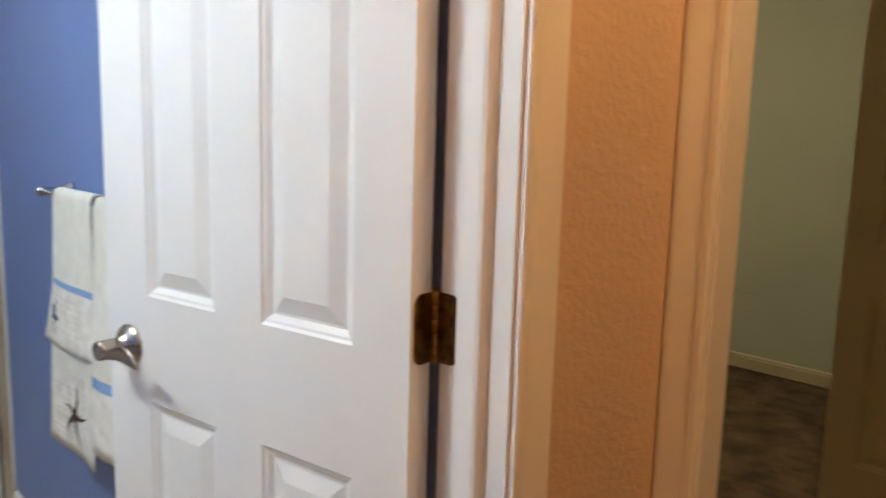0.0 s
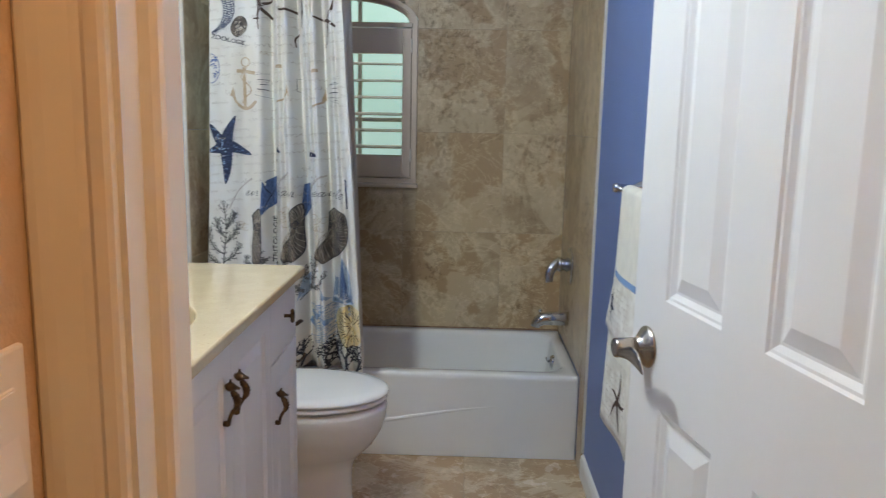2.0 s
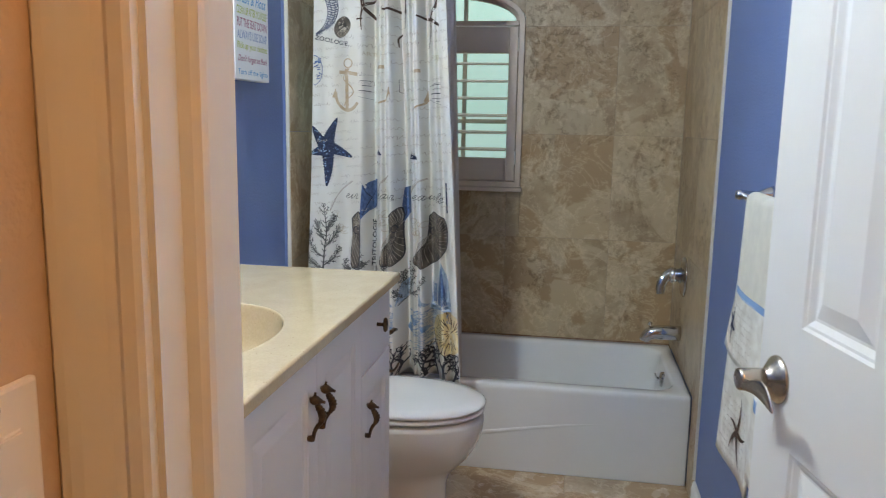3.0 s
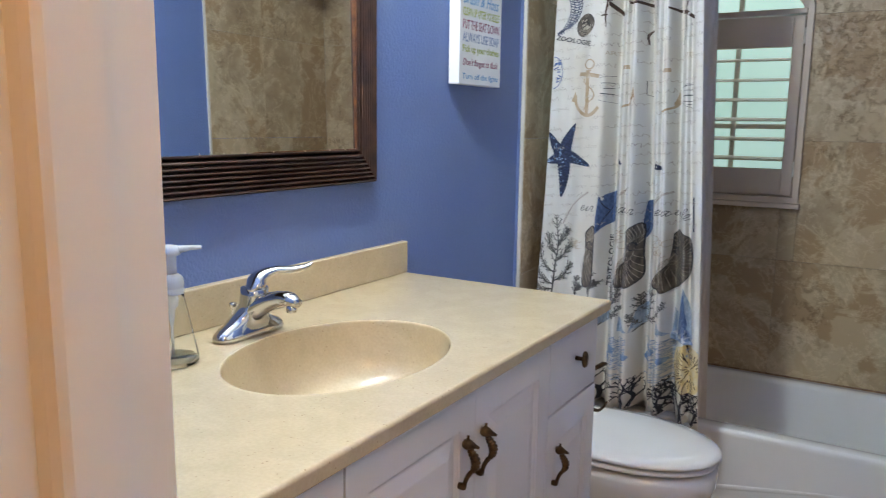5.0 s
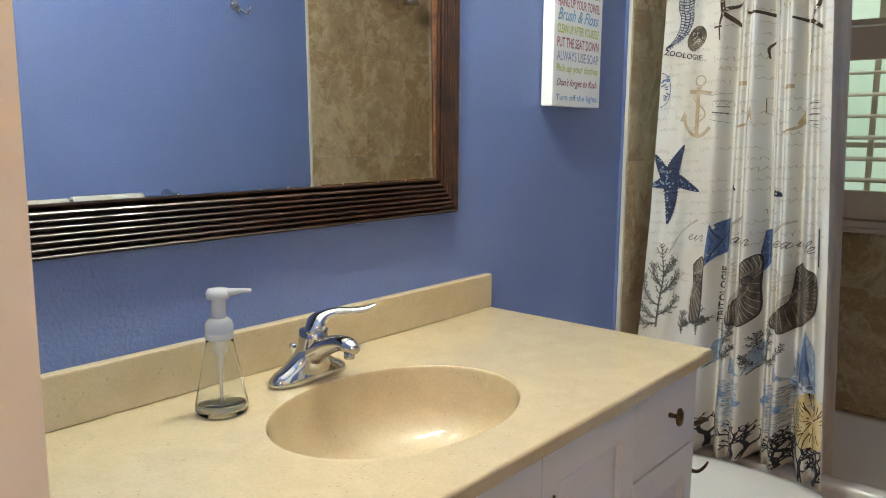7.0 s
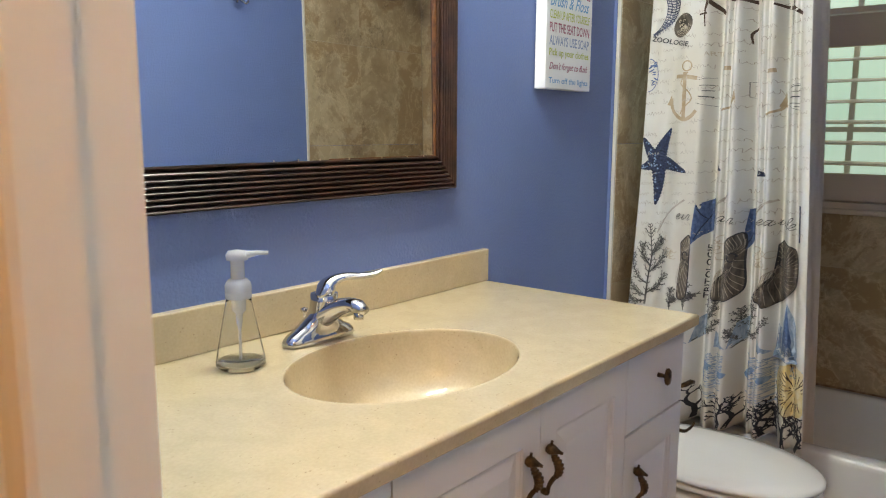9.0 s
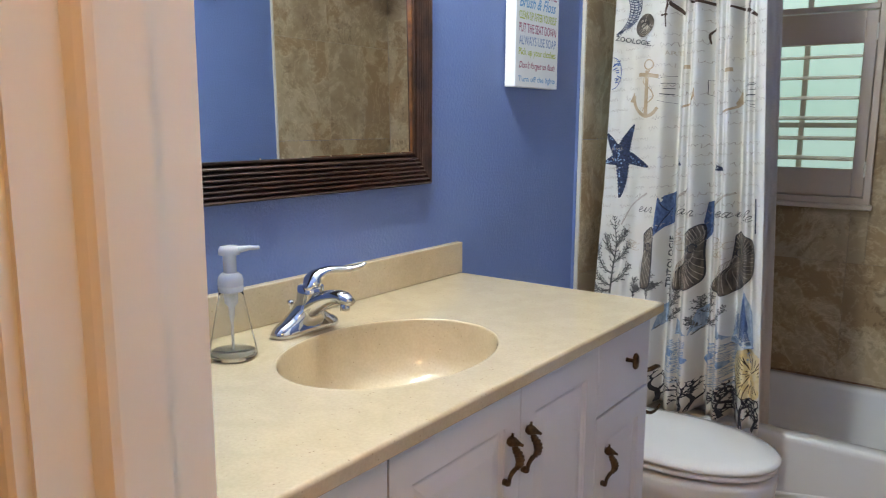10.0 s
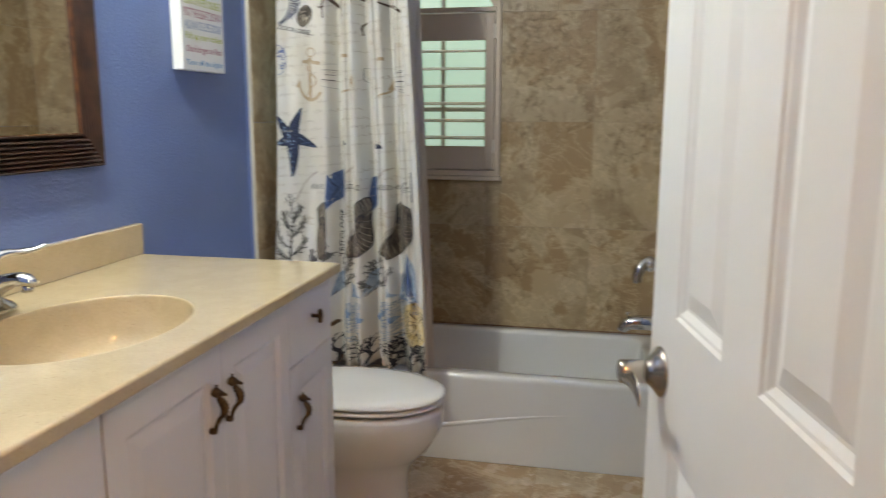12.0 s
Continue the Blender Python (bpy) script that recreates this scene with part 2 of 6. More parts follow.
M = {
    "blue": mat("blue_wall_paint", (0.134, 0.191, 0.400), 0.5, bump=0.8, bscale=140, var=0.07, vscale=2.5, bdist=0.0025),
    "hall": mat("hall_wall_paint", (0.62, 0.47, 0.35), 0.7, bump=0.6, bscale=100, var=0.08, vscale=3, bdist=0.0035),
    "grey": mat("grey_green_wall_paint", (0.40, 0.40, 0.345), 0.7, bump=0.4, bscale=110, vscale=2),
    "ceil": mat("white_ceiling_paint", (0.78, 0.77, 0.74), 0.85, bump=0.5, bscale=90, vscale=3),
    "trim": mat("white_gloss_trim_paint", (0.76, 0.75, 0.73), 0.32, bump=0.08, bscale=40, var=0.03, vscale=5, rvar=0.05),
    # white trim with the bedroom's dimness darkened into the colour
    "dim_trim": mat("dimmed_trim_paint", (0.44, 0.37, 0.27), 0.45, bump=0.05, bscale=60, var=0.05, vscale=4),
    "cab": mat("white_cabinet_paint", (0.70, 0.70, 0.72), 0.36, bump=0.05, bscale=60, var=0.03, vscale=5, rvar=0.05),
    "wall_stone": stone("travertine_wall_stone", (0.515, 0.415, 0.272), (0.385, 0.283, 0.168), (0.225, 0.142, 0.068), 0.33, pit_tone=0.55, pit=0.7),
    "floor_stone": stone("travertine_floor_stone", (0.60, 0.48, 0.33), (0.45, 0.33, 0.21), (0.28, 0.18, 0.10), 0.22, scale=1.2),
    "grout": mat("beige_grout", (0.36, 0.29, 0.21), 0.9, bump=0.4, bscale=300),
    "caulk": mat("pale_caulk", (0.62, 0.58, 0.50), 0.5, bump=0.3, bscale=60),
    "grime": mat("brown_stained_caulk", (0.16, 0.085, 0.05), 0.7, second=(0.30, 0.20, 0.13), vscale=30),
    "counter": speckled("cream_cultured_marble", (0.548, 0.446, 0.284), (0.508, 0.409, 0.256), (0.24, 0.15, 0.07)),
    "china": mat("white_china", (0.80, 0.80, 0.79), 0.08, coat=0.5, var=0.02),
    "tub": mat("white_enamel", (0.78, 0.78, 0.77), 0.12, coat=0.5, var=0.03, vscale=3),
    "chrome": mat("polished_chrome", (0.60, 0.60, 0.61), 0.06, 1.0, var=0.03),
    "nickel": mat("satin_nickel", (0.42, 0.37, 0.32), 0.26, 1.0, bump=0.05, bscale=400, var=0.1),
    "bronze": mat("aged_bronze", (0.16, 0.10, 0.05), 0.38, 1.0, bump=0.3, bscale=500, second=(0.05, 0.03, 0.018), vscale=60),
    "brass": mat("tarnished_brass", (0.32, 0.19, 0.06), 0.32, 1.0, bump=0.2, bscale=300, second=(0.11, 0.06, 0.02), vscale=45),
    "wood": mat("dark_ribbed_wood", (0.060, 0.026, 0.015), 0.4, bump=0.3, bscale=60, second=(0.020, 0.009, 0.006), vscale=22, coat=0.1),
    "gilt": mat("gilt_edge", (0.19, 0.075, 0.022), 0.35, 0.2, bump=0.2, second=(0.07, 0.027, 0.012), vscale=40),
    "tick": mat("pale_gold_nick", (0.75, 0.62, 0.42), 0.4, 0.3),
    "mirror": mat("silvered_glass", (0.96, 0.96, 0.94), 0.0, 1.0, var=0.0),
    "shut": mat("cream_shutter_paint", (0.64, 0.53, 0.43), 0.4, var=0.04),
    "canvas": mat("white_canvas", (0.80, 0.80, 0.79), 0.8, bump=0.3, bscale=500),
    "cloth": mat("ivory_curtain_fabric", (0.70, 0.69, 0.66), 0.9, bump=0.25, bscale=700, second=(0.655, 0.61, 0.535), vscale=5),
    "liner": mat("grey_white_liner", (0.66, 0.61, 0.55), 0.45, bump=0.1, trans=0.0),
    "towel": mat("cream_terry_cloth", (0.82, 0.79, 0.70), 0.95, bump=1.0, bscale=420, var=0.08, vscale=30, bdist=0.004),
    "towel_print": mat("printed_towel_linen", (0.80, 0.78, 0.72), 0.9, bump=0.5, bscale=400, second=(0.64, 0.60, 0.53), vscale=30),
    "band": mat("blue_towel_band", (0.20, 0.32, 0.55), 0.9, bump=0.8, bscale=300),
    "ink_navy": mat("navy_ink", (0.006, 0.009, 0.024), 0.8, second=(0.032, 0.048, 0.115), vscale=230, detail=2),
    "ink_black": mat("black_ink", (0.025, 0.025, 0.035), 0.8, var=0.2, vscale=60),
    "ink_grey": mat("grey_ink", (0.16, 0.15, 0.14), 0.8, second=(0.05, 0.05, 0.05), vscale=45),
    "ink_shell": mat("brown_grey_shell_ink", (0.17, 0.135, 0.105), 0.8, second=(0.045, 0.038, 0.033), vscale=26),
    "ink_brown": mat("brown_ink", (0.07, 0.035, 0.02), 0.8, var=0.3, vscale=60),
    "ink_tan": mat("tan_ink", (0.38, 0.27, 0.16), 0.8, second=(0.50, 0.39, 0.27), vscale=30),
    "ink_script": mat("faded_script_ink", (0.37, 0.32, 0.28), 0.8, second=(0.54, 0.48, 0.42), vscale=30),
    "ink_ridge": mat("pale_brown_ridge_ink", (0.50, 0.43, 0.35), 0.8, second=(0.30, 0.25, 0.20), vscale=26),
    "ink_faint": mat("pale_tan_ink", (0.56, 0.48, 0.38), 0.8, var=0.15, vscale=40),
    "ink_denim": mat("denim_blue_ink", (0.045, 0.08, 0.19), 0.8, second=(0.10, 0.155, 0.30), vscale=90),
    "ink_ship": mat("washed_blue_ink", (0.21, 0.28, 0.39), 0.8, second=(0.38, 0.45, 0.54), vscale=60),
    "ink_blue": mat("blue_ink", (0.05, 0.09, 0.25), 0.8, second=(0.12, 0.18, 0.38), vscale=60),
    "ink_seahorse": mat("blue_black_ink", (0.03, 0.035, 0.06), 0.8, second=(0.12, 0.13, 0.19), vscale=60),
    "ink_sea": mat("pale_blue_ink", (0.13, 0.22, 0.40), 0.8, second=(0.32, 0.42, 0.58), vscale=50),
    "ink_sand": mat("sand_yellow_ink", (0.66, 0.50, 0.22), 0.8, second=(0.72, 0.62, 0.40), vscale=40),
    "t_red": mat("raspberry_letters", (0.36, 0.10, 0.16), 0.8),
    "t_blue": mat("sky_blue_letters", (0.18, 0.38, 0.60), 0.8),
    "t_green": mat("lime_letters", (0.44, 0.48, 0.07), 0.8),
    "t_grey": mat("slate_blue_letters", (0.26, 0.34, 0.50), 0.8),
    "switch": mat("pale_almond_plastic", (0.82, 0.78, 0.74), 0.3, var=0.02),
    "plastic": mat("almond_plastic", (0.72, 0.66, 0.58), 0.35, var=0.02),
    "bottle": mat("clear_bottle_plastic", (0.97, 0.98, 0.98), 0.02, trans=1.0, ior=1.12, var=0.0),
    "frost": mat("clear_frosted_plastic", (0.97, 0.98, 0.99), 0.20, trans=0.66, ior=1.10, var=0.0),
    "glass": mat("clear_bottle_glass", (0.97, 0.99, 0.98), 0.0, trans=1.0, ior=1.30, var=0.0),
    "carpet": mat("brown_carpet", (0.15, 0.092, 0.05), 0.98, bump=1.0, bscale=180, second=(0.055, 0.033, 0.018), vscale=7, bdist=0.01, detail=8),
    "dark": mat("slot_shade_black", (0.02, 0.02, 0.02), 0.9),
    "out": daylit("daylit_pale_green", (0.34, 0.72, 0.53), (0.60, 0.90, 0.76), OUTSIDE_GLOW),
    "muntin": mat("window_bar_paint", (0.75, 0.72, 0.66), 0.6),
    "bulb": glow("vanity_bulb_glow", (0.94, 1.0, 0.95), VANITY_GLOW),
    "lamp": glow("hall_lamp_glow", (1.0, 0.52, 0.19), HALL_GLOW),
    "lamp2": glow("bedroom_fill_glow", (1.0, 0.82, 0.45), ROOM_GLOW),
}


# ---- mesh helpers ----
def finish(name, bm, material, parent=None, label="", smooth=False, kind=""):
    me = bpy.data.meshes.new(name)
    bmesh.ops.recalc_face_normals(bm, faces=bm.faces)
    bm.to_mesh(me)
    bm.free()
    for m in (material if isinstance(material, (list, tuple)) else [material]):
        me.materials.append(M[m])
    if smooth:
        for p in me.polygons:
            p.use_smooth = True
    ob = new(name, me)
    if parent:
        ob.parent = parent
    if label or kind:
        tagged(ob, label, kind=kind)
    return ob


def part(name, bm, material, parent, label="", smooth=False):
    return finish(name, bm, material, parent, label, smooth)


def empty(name, at, label, category, group="", kind="", turn=0.0):
    ob = new(name)
    ob.empty_display_size = 0.05
    ob.matrix_world = pose(*at, 0, 0, turn)
    return tagged(ob, label, category, group, kind)


def box(bm, x0, x1, y0, y1, z0, z1, bevel=0.0, seg=2):
    vs = [bm.verts.new((x, y, z)) for x in (x0, x1) for y in (y0, y1) for z in (z0, z1)]
    fs = [bm.faces.new([vs[i] for i in f]) for f in ((0, 1, 3, 2), (4, 6, 7, 5), (0, 4, 5, 1), (2, 3, 7, 6), (0, 2, 6, 4), (1, 5, 7, 3))]
    if bevel:
        es = {e for f in fs for e in f.edges}
        bmesh.ops.bevel(bm, geom=list(es), offset=bevel, segments=seg, profile=0.5, affect="EDGES")
    return bm


def slab(*a, bevel=0.0, seg=2):
    return box(bmesh.new(), *a, bevel=bevel, seg=seg)


def loft(bm, rings, close=True, cap0=False, cap1=False):
    """Skin over rings of the same number of points."""
    R = [[bm.verts.new(p) for p in r] for r in rings]
    n = len(R[0])
    for a, b in zip(R, R[1:]):
        for i in range(n if close else n - 1):
            j = (i + 1) % n
            bm.faces.new((a[i], a[j], b[j], b[i]))
    if cap0:
        bm.faces.new(list(reversed(R[0])))
    if cap1:
        bm.faces.new(R[-1])
    return bm


def lathe(bm, profile, at=(0, 0, 0), axis="z", n=24, squash=1.0):
    rings = []
    for r, h in profile:
        ring = []
        for i in range(n):
            a = 2 * math.pi * i / n
            u, v = r * math.cos(a), r * math.sin(a) * squash
            p = {"z": (u, v, h), "x": (h, u, v), "y": (u, h, v)}[axis]
            ring.append((at[0] + p[0], at[1] + p[1], at[2] + p[2]))
        rings.append(ring)
    return loft(bm, rings, True, profile[0][0] > 1e-5, profile[-1][0] > 1e-5)


def tube(bm, pts, radii, n=10, cap=True, flat=1.0, up=(0, 0, 1)):
    """A round or flattened bar along points."""
    pts = [Vector(p) for p in pts]
    if isinstance(radii, (int, float)):
        radii = [radii] * len(pts)
    rings = []
    for i, p in enumerate(pts):
        d = (pts[min(i + 1, len(pts) - 1)] - pts[max(i - 1, 0)]).normalized()
        u = Vector(up)
        s = d.cross(u)
        if s.length < 1e-4:
            s = d.cross(Vector((1, 0, 0)))
        s.normalize()
        w = s.cross(d)
        rings.append([tuple(p + radii[i] * (math.cos(2 * math.pi * k / n) * s + flat * math.sin(2 * math.pi * k / n) * w)) for k in range(n)])
    return loft(bm, rings, True, cap, cap)


def curve_pts(pts, n=24):
    """A smooth line through points."""
    P = [Vector(p) for p in pts]
    P = [2 * P[0] - P[1]] + P + [2 * P[-1] - P[-2]]
    out = []
    m = len(P) - 3
    for k in range(n + 1):
        s = min(k / n * m, m - 1e-6)
        i, f = int(s), s - int(s)
        a, b, c, d = P[i:i + 4]
        out.append(0.5 * ((2 * b) + (c - a) * f + (2 * a - 5 * b + 4 * c - d) * f * f + (3 * b - a - 3 * c + d) * f ** 3))
    return out


def panel_board(bm, w, h, t, panels, face=-1, depth=0.009, lip=0.016, rise=0.028):
    """A board in x (width) and z (height), its face at y=0 and its back at y=t, with raised panels pressed into the face."""
    xs = sorted({0, w, *[v for p in panels for v in p[:2]]})
    zs = sorted({0, h, *[v for p in panels for v in p[2:]]})

    def q(*pts):
        bm.faces.new([bm.verts.new(p) for p in pts])

    def inside(x, z):
        return any(a < x < b and c < z < d for a, b, c, d in panels)
    for x0, x1 in zip(xs, xs[1:]):
        for z0, z1 in zip(zs, zs[1:]):
            if not inside((x0 + x1) / 2, (z0 + z1) / 2):
                q((x0, 0, z0), (x1, 0, z0), (x1, 0, z1), (x0, 0, z1))
    for a, b, c, d in panels:
        steps = [(0, 0), (lip * 0.25, depth * 0.35), (lip * 0.5, depth * 0.45), (lip, depth), (lip + 0.004, depth), (lip + rise, depth * 0.12), (lip + rise + 0.001, depth * 0.1)]
        for (i0, y0), (i1, y1) in zip(steps, steps[1:]):
            o = [(a + i0, y0, c + i0), (b - i0, y0, c + i0), (b - i0, y0, d - i0), (a + i0, y0, d - i0)]
            n = [(a + i1, y1, c + i1), (b - i1, y1, c + i1), (b - i1, y1, d - i1), (a + i1, y1, d - i1)]
            for k in range(4):
                q(o[k], o[(k + 1) % 4], n[(k + 1) % 4], n[k])
        q(*n)
    q((0, t, 0), (w, t, 0), (w, t, h), (0, t, h))
    q((0, 0, 0), (0, t, 0), (0, t, h), (0, 0, h))
    q((w, 0, 0), (w, t, 0), (w, t, h), (w, 0, h))
    q((0, 0, 0), (w, 0, 0), (w, t, 0), (0, t, 0))
    q((0, 0, h), (w, 0, h), (w, t, h), (0, t, h))
    bmesh.ops.remove_doubles(bm, verts=bm.verts, dist=1e-5)
    return bm


# ---- the shell of the place ----
def structure(name, bm, material, label, category="wall", smooth=False):
    ob = finish(name, bm, material, None, label, smooth)
    return tagged(ob, category=category, kind="structure")


bath_floor = structure("floor", slab(LX - 0.1, RX + 0.1, EY0, BY + 0.1, -0.1, -0.008), "grout", "beige mortar bed under the bathroom floor tiles", "floor")
LEAN = 0.0115                    # the vanity wall runs a little out of square, nearer at the door


def out_of_square(bm):
    for v in bm.verts:
        v.co.x += LEAN * (1.883 - v.co.y)
    return bm


bm = out_of_square(slab(LX - 0.1, LX, EY1, 2.70, -0.1, CEIL))
box(bm, LX - 0.1, LX, 2.7005, BY, -0.1, CEIL)
structure("wall_west", bm, "blue", "blue painted wall with fine orange-peel texture behind the vanity")
structure("wall_east", slab(RX, RX + 0.12, EY1, BY, -0.1, CEIL), "blue", "blue painted wall with fine orange-peel texture behind the door")
bm = bmesh.new()
box(bm, LX - 0.1, WX0, BY, BY + 0.14, -0.1, CEIL)
box(bm, WX1, RX + 0.12, BY, BY + 0.14, -0.1, CEIL)
box(bm, WX0, WX1, BY, BY + 0.14, -0.1, WZ0)


def arch(x):
    c, a = (WX0 + WX1) / 2, (WX1 - WX0) / 2
    return WZ1 + WRISE * math.sqrt(max(0.0, 1 - ((x - c) / a) ** 2))


for k in range(24):
    x0, x1 = WX0 + (WX1 - WX0) * k / 24, WX0 + (WX1 - WX0) * (k + 1) / 24
    box(bm, x0, x1, BY, BY + 0.14, max(arch(x0), arch(x1)), CEIL)
wall_north = structure("wall_north", bm, "grout", "tiled end wall of the bath alcove with an arched window opening")
bm = bmesh.new()
box(bm, LX - 0.1, JL - 0.018, EY0, EY1, -0.1, CEIL)
box(bm, JR + 0.018, HALLX + HALLT, EY0, EY1, -0.1, CEIL)
box(bm, JL - 0.018, JR + 0.018, EY0, EY1, HEAD + 0.018, CEIL)
bmesh.ops.recalc_face_normals(bm, faces=bm.faces)
for f in bm.faces:
    f.material_index = 1 if f.normal.y > 0.5 else 0
structure("wall_south", bm, ["hall", "blue"], "door wall, textured warm paint on the hall side and blue inside")
structure("ceiling", slab(LX - 0.1, 4.6, -2.2, BY + 0.14, CEIL, CEIL + 0.1), "ceil", "white textured ceiling", "ceiling")
bm = bmesh.new()
box(bm, HALLX, HALLX + HALLT, 0.512, EY0, -0.1, CEIL)
box(bm, HALLX, HALLX + HALLT, -0.32, 0.512, 2.05, CEIL)
box(bm, HALLX, HALLX + HALLT, -2.2, -0.32, -0.1, CEIL)
structure("wall_hall_side", bm, "hall", "textured hall wall in warm paint with a bedroom doorway")
structure("wall_hall_west", slab(HALLW - 0.1, HALLW, -2.2, EY0, -0.1, CEIL), "hall", "textured hall wall in warm paint")
structure("wall_hall_back", slab(HALLW - 0.1, HALLX, -2.3, -2.2, -0.1, CEIL), "hall", "textured hall wall in warm paint")
structure("hall_floor", slab(HALLW, 4.6, -2.2, EY0, -0.1, -0.004), "carpet", "brown cut-pile carpet", "carpet")
structure("bedroom_floor", slab(HALLX + HALLT, 4.6, EY0, 2.9, -0.1, -0.004), "carpet", "brown cut-pile carpet of the bedroom", "carpet")
structure("wall_bedroom_east", slab(4.41, 4.6, -2.2, 2.9, -0.1, CEIL), "grey", "dim grey-green bedroom wall")
structure("wall_bedroom_north", slab(HALLX + HALLT, 4.41, 2.8, 2.9, -0.1, CEIL), "grey", "dim grey-green bedroom wall")
structure("wall_bedroom_west", slab(HALLX, HALLX + HALLT, EY1, 2.9, -0.1, CEIL), "grey", "dim grey-green bedroom wall")
structure("wall_bedroom_south", slab(HALLX + HALLT, 4.41, -2.3, -2.2, -0.1, CEIL), "grey", "dim grey-green bedroom wall")
structure("wall_closet", slab(2.46, 2.56, -2.2, 0.02, -0.1, CEIL), "grey", "dim grey-green closet wall")


def profile_strip(bm, prof, a, b, out, across):
    """A moulding from a to b; prof gives (across, out) pairs."""
    a, b, out, across = Vector(a), Vector(b), Vector(out), Vector(across)
    rings = [[tuple(p + u * across + v * out) for u, v in prof] for p in (a, b)]
    return loft(bm, rings, True, True, True)


CASING = [(0, 0), (0.0, 0.009), (0.004, 0.0115), (0.013, 0.0115), (0.017, 0.009), (0.024, 0.010), (0.042, 0.015), (0.050, 0.0165), (0.056, 0.0165), (0.060, 0.013), (0.060, 0)]


def casing(name, x0, x1, top, y, out, label, along="x", place=0.0):
    """Two legs and a head round an opening; out is the way off the wall."""
    bm = bmesh.new()
    if along == "x":
        profile_strip(bm, CASING, (x0 - 0.005, y, 0), (x0 - 0.005, y, top + 0.005), (0, out, 0), (-1, 0, 0))
        profile_strip(bm, CASING, (x1 + 0.005, y, 0), (x1 + 0.005, y, top + 0.005), (0, out, 0), (1, 0, 0))
        profile_strip(bm, CASING, (x0 - 0.065, y, top + 0.006), (x1 + 0.065, y, top + 0.006), (0, out, 0), (0, 0, 1))
    else:
        profile_strip(bm, CASING, (y, x0 - 0.005, 0), (y, x0 - 0.005, top + 0.005), (out, 0, 0), (0, -1, 0))
        profile_strip(bm, CASING, (y, x1 + 0.005, 0), (y, x1 + 0.005, top + 0.005), (out, 0, 0), (0, 1, 0))
        profile_strip(bm, CASING, (y, x0 - 0.065, top + 0.006), (y, x1 + 0.065, top + 0.006), (out, 0, 0), (0, 0, 1))
    return structure(name, bm, "trim", label, "door trim")


casing("trim_hall", JL, JR, HEAD, EY0, -1, "white moulded door casing on the hall side of the bathroom door")
bm = bmesh.new()
for s, x in ((1, JL), (-1, JR)):
    a, b = sorted((x - s * 0.018, x))
    box(bm, a, b, EY0 - 0.001, EY1 + 0.001, 0, HEAD + 0.018)
    stop = [(x, 0.606), (x + s * 0.008, 0.608), (x + s * 0.013, 0.611), (x + s * 0.015, 0.616), (x + s * 0.015, 0.647), (x, 0.648)]
    loft(bm, [[(u, v, z) for u, v in stop] for z in (0, HEAD - 0.012)], True, True, True)
box(bm, JL, JR, EY0 - 0.001, EY1 + 0.001, HEAD, HEAD + 0.018)
box(bm, JL, JR, 0.611, 0.648, HEAD - 0.012, HEAD - 0.0005)
structure("door_jamb", bm, "trim", "white painted door jamb with a nailed-on stop", "door frame")
casing("trim_bedroom_door", -0.31, 0.509, 2.05, HALLX, -1, "white moulded casing round the bedroom doorway", along="y")
bm = bmesh.new()
box(bm, HALLX - 0.001, HALLX + HALLT + 0.001, 0.509, 0.5225, 0, 2.05)
box(bm, HALLX - 0.001, HALLX + HALLT + 0.001, -0.328, -0.31, 0, 2.05)
structure("bedroom_door_jamb", bm, "trim", "white painted jamb of the bedroom doorway", "door frame")

BASE = [(0, 0), (0, 0.013), (0.062, 0.013), (0.070, 0.010), (0.076, 0.0105), (0.083, 0.006), (0.086, 0)]


def baseboard(name, a, b, out, label):
    bm = profile_strip(bmesh.new(), BASE, a, b, out, (0, 0, 1))
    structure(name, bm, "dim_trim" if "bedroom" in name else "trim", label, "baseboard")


baseboard("baseboard_east", (RX, EY1 + 0.001, 0.001), (RX, 2.736, 0.001), (-1, 0, 0), "white moulded baseboard along the blue wall")
baseboard("baseboard_bedroom", (4.41, -2.19, 0.0), (4.41, 2.79, 0.0), (-1, 0, 0), "white baseboard in the bedroom, darkened in colour for the dim room")
baseboard("baseboard_bedroom_north", (HALLX + HALLT + 0.01, 2.8, 0.0), (4.39, 2.8, 0.0), (0, -1, 0), "white baseboard in the bedroom, darkened in colour for the dim room")
baseboard("baseboard_hall", (0.79, EY0, 0.0), (HALLX - 0.01, EY0, 0.0), (0, -1, 0), "white baseboard beside the bathroom door")
baseboard("baseboard_hall_west", (HALLW, -2.19, 0.0), (HALLW, EY0 - 0.018, 0.0), (1, 0, 0), "white baseboard along the textured hall wall")


# ---- six-panel doors ----
def six_panel(bm, w, h, t):
    cols = [(0.0925, 0.267), (0.370, w - 0.115)]
    rows = [(0.23, 0.838), (1.0165, 1.60), (1.70, 1.91)]
    return panel_board(bm, w, h, t, [(a, b, c, d) for a, b in cols for c, d in rows])


# the bathroom door stands open into the room; its face runs from the hinge corner to the free corner
FX, FY, GX, GY = 0.680, 0.692, 0.5575, 1.349
turn = math.degrees(math.atan2(GY - FY, GX - FX))
DW = 0.656
door = empty("door_1", (FX, FY, 0.012), "white six-panel door standing open against the blue wall", "door", kind="structure", turn=turn)


def flip_y(bm):
    for v in bm.verts:
        v.co.y = -v.co.y
    return bm


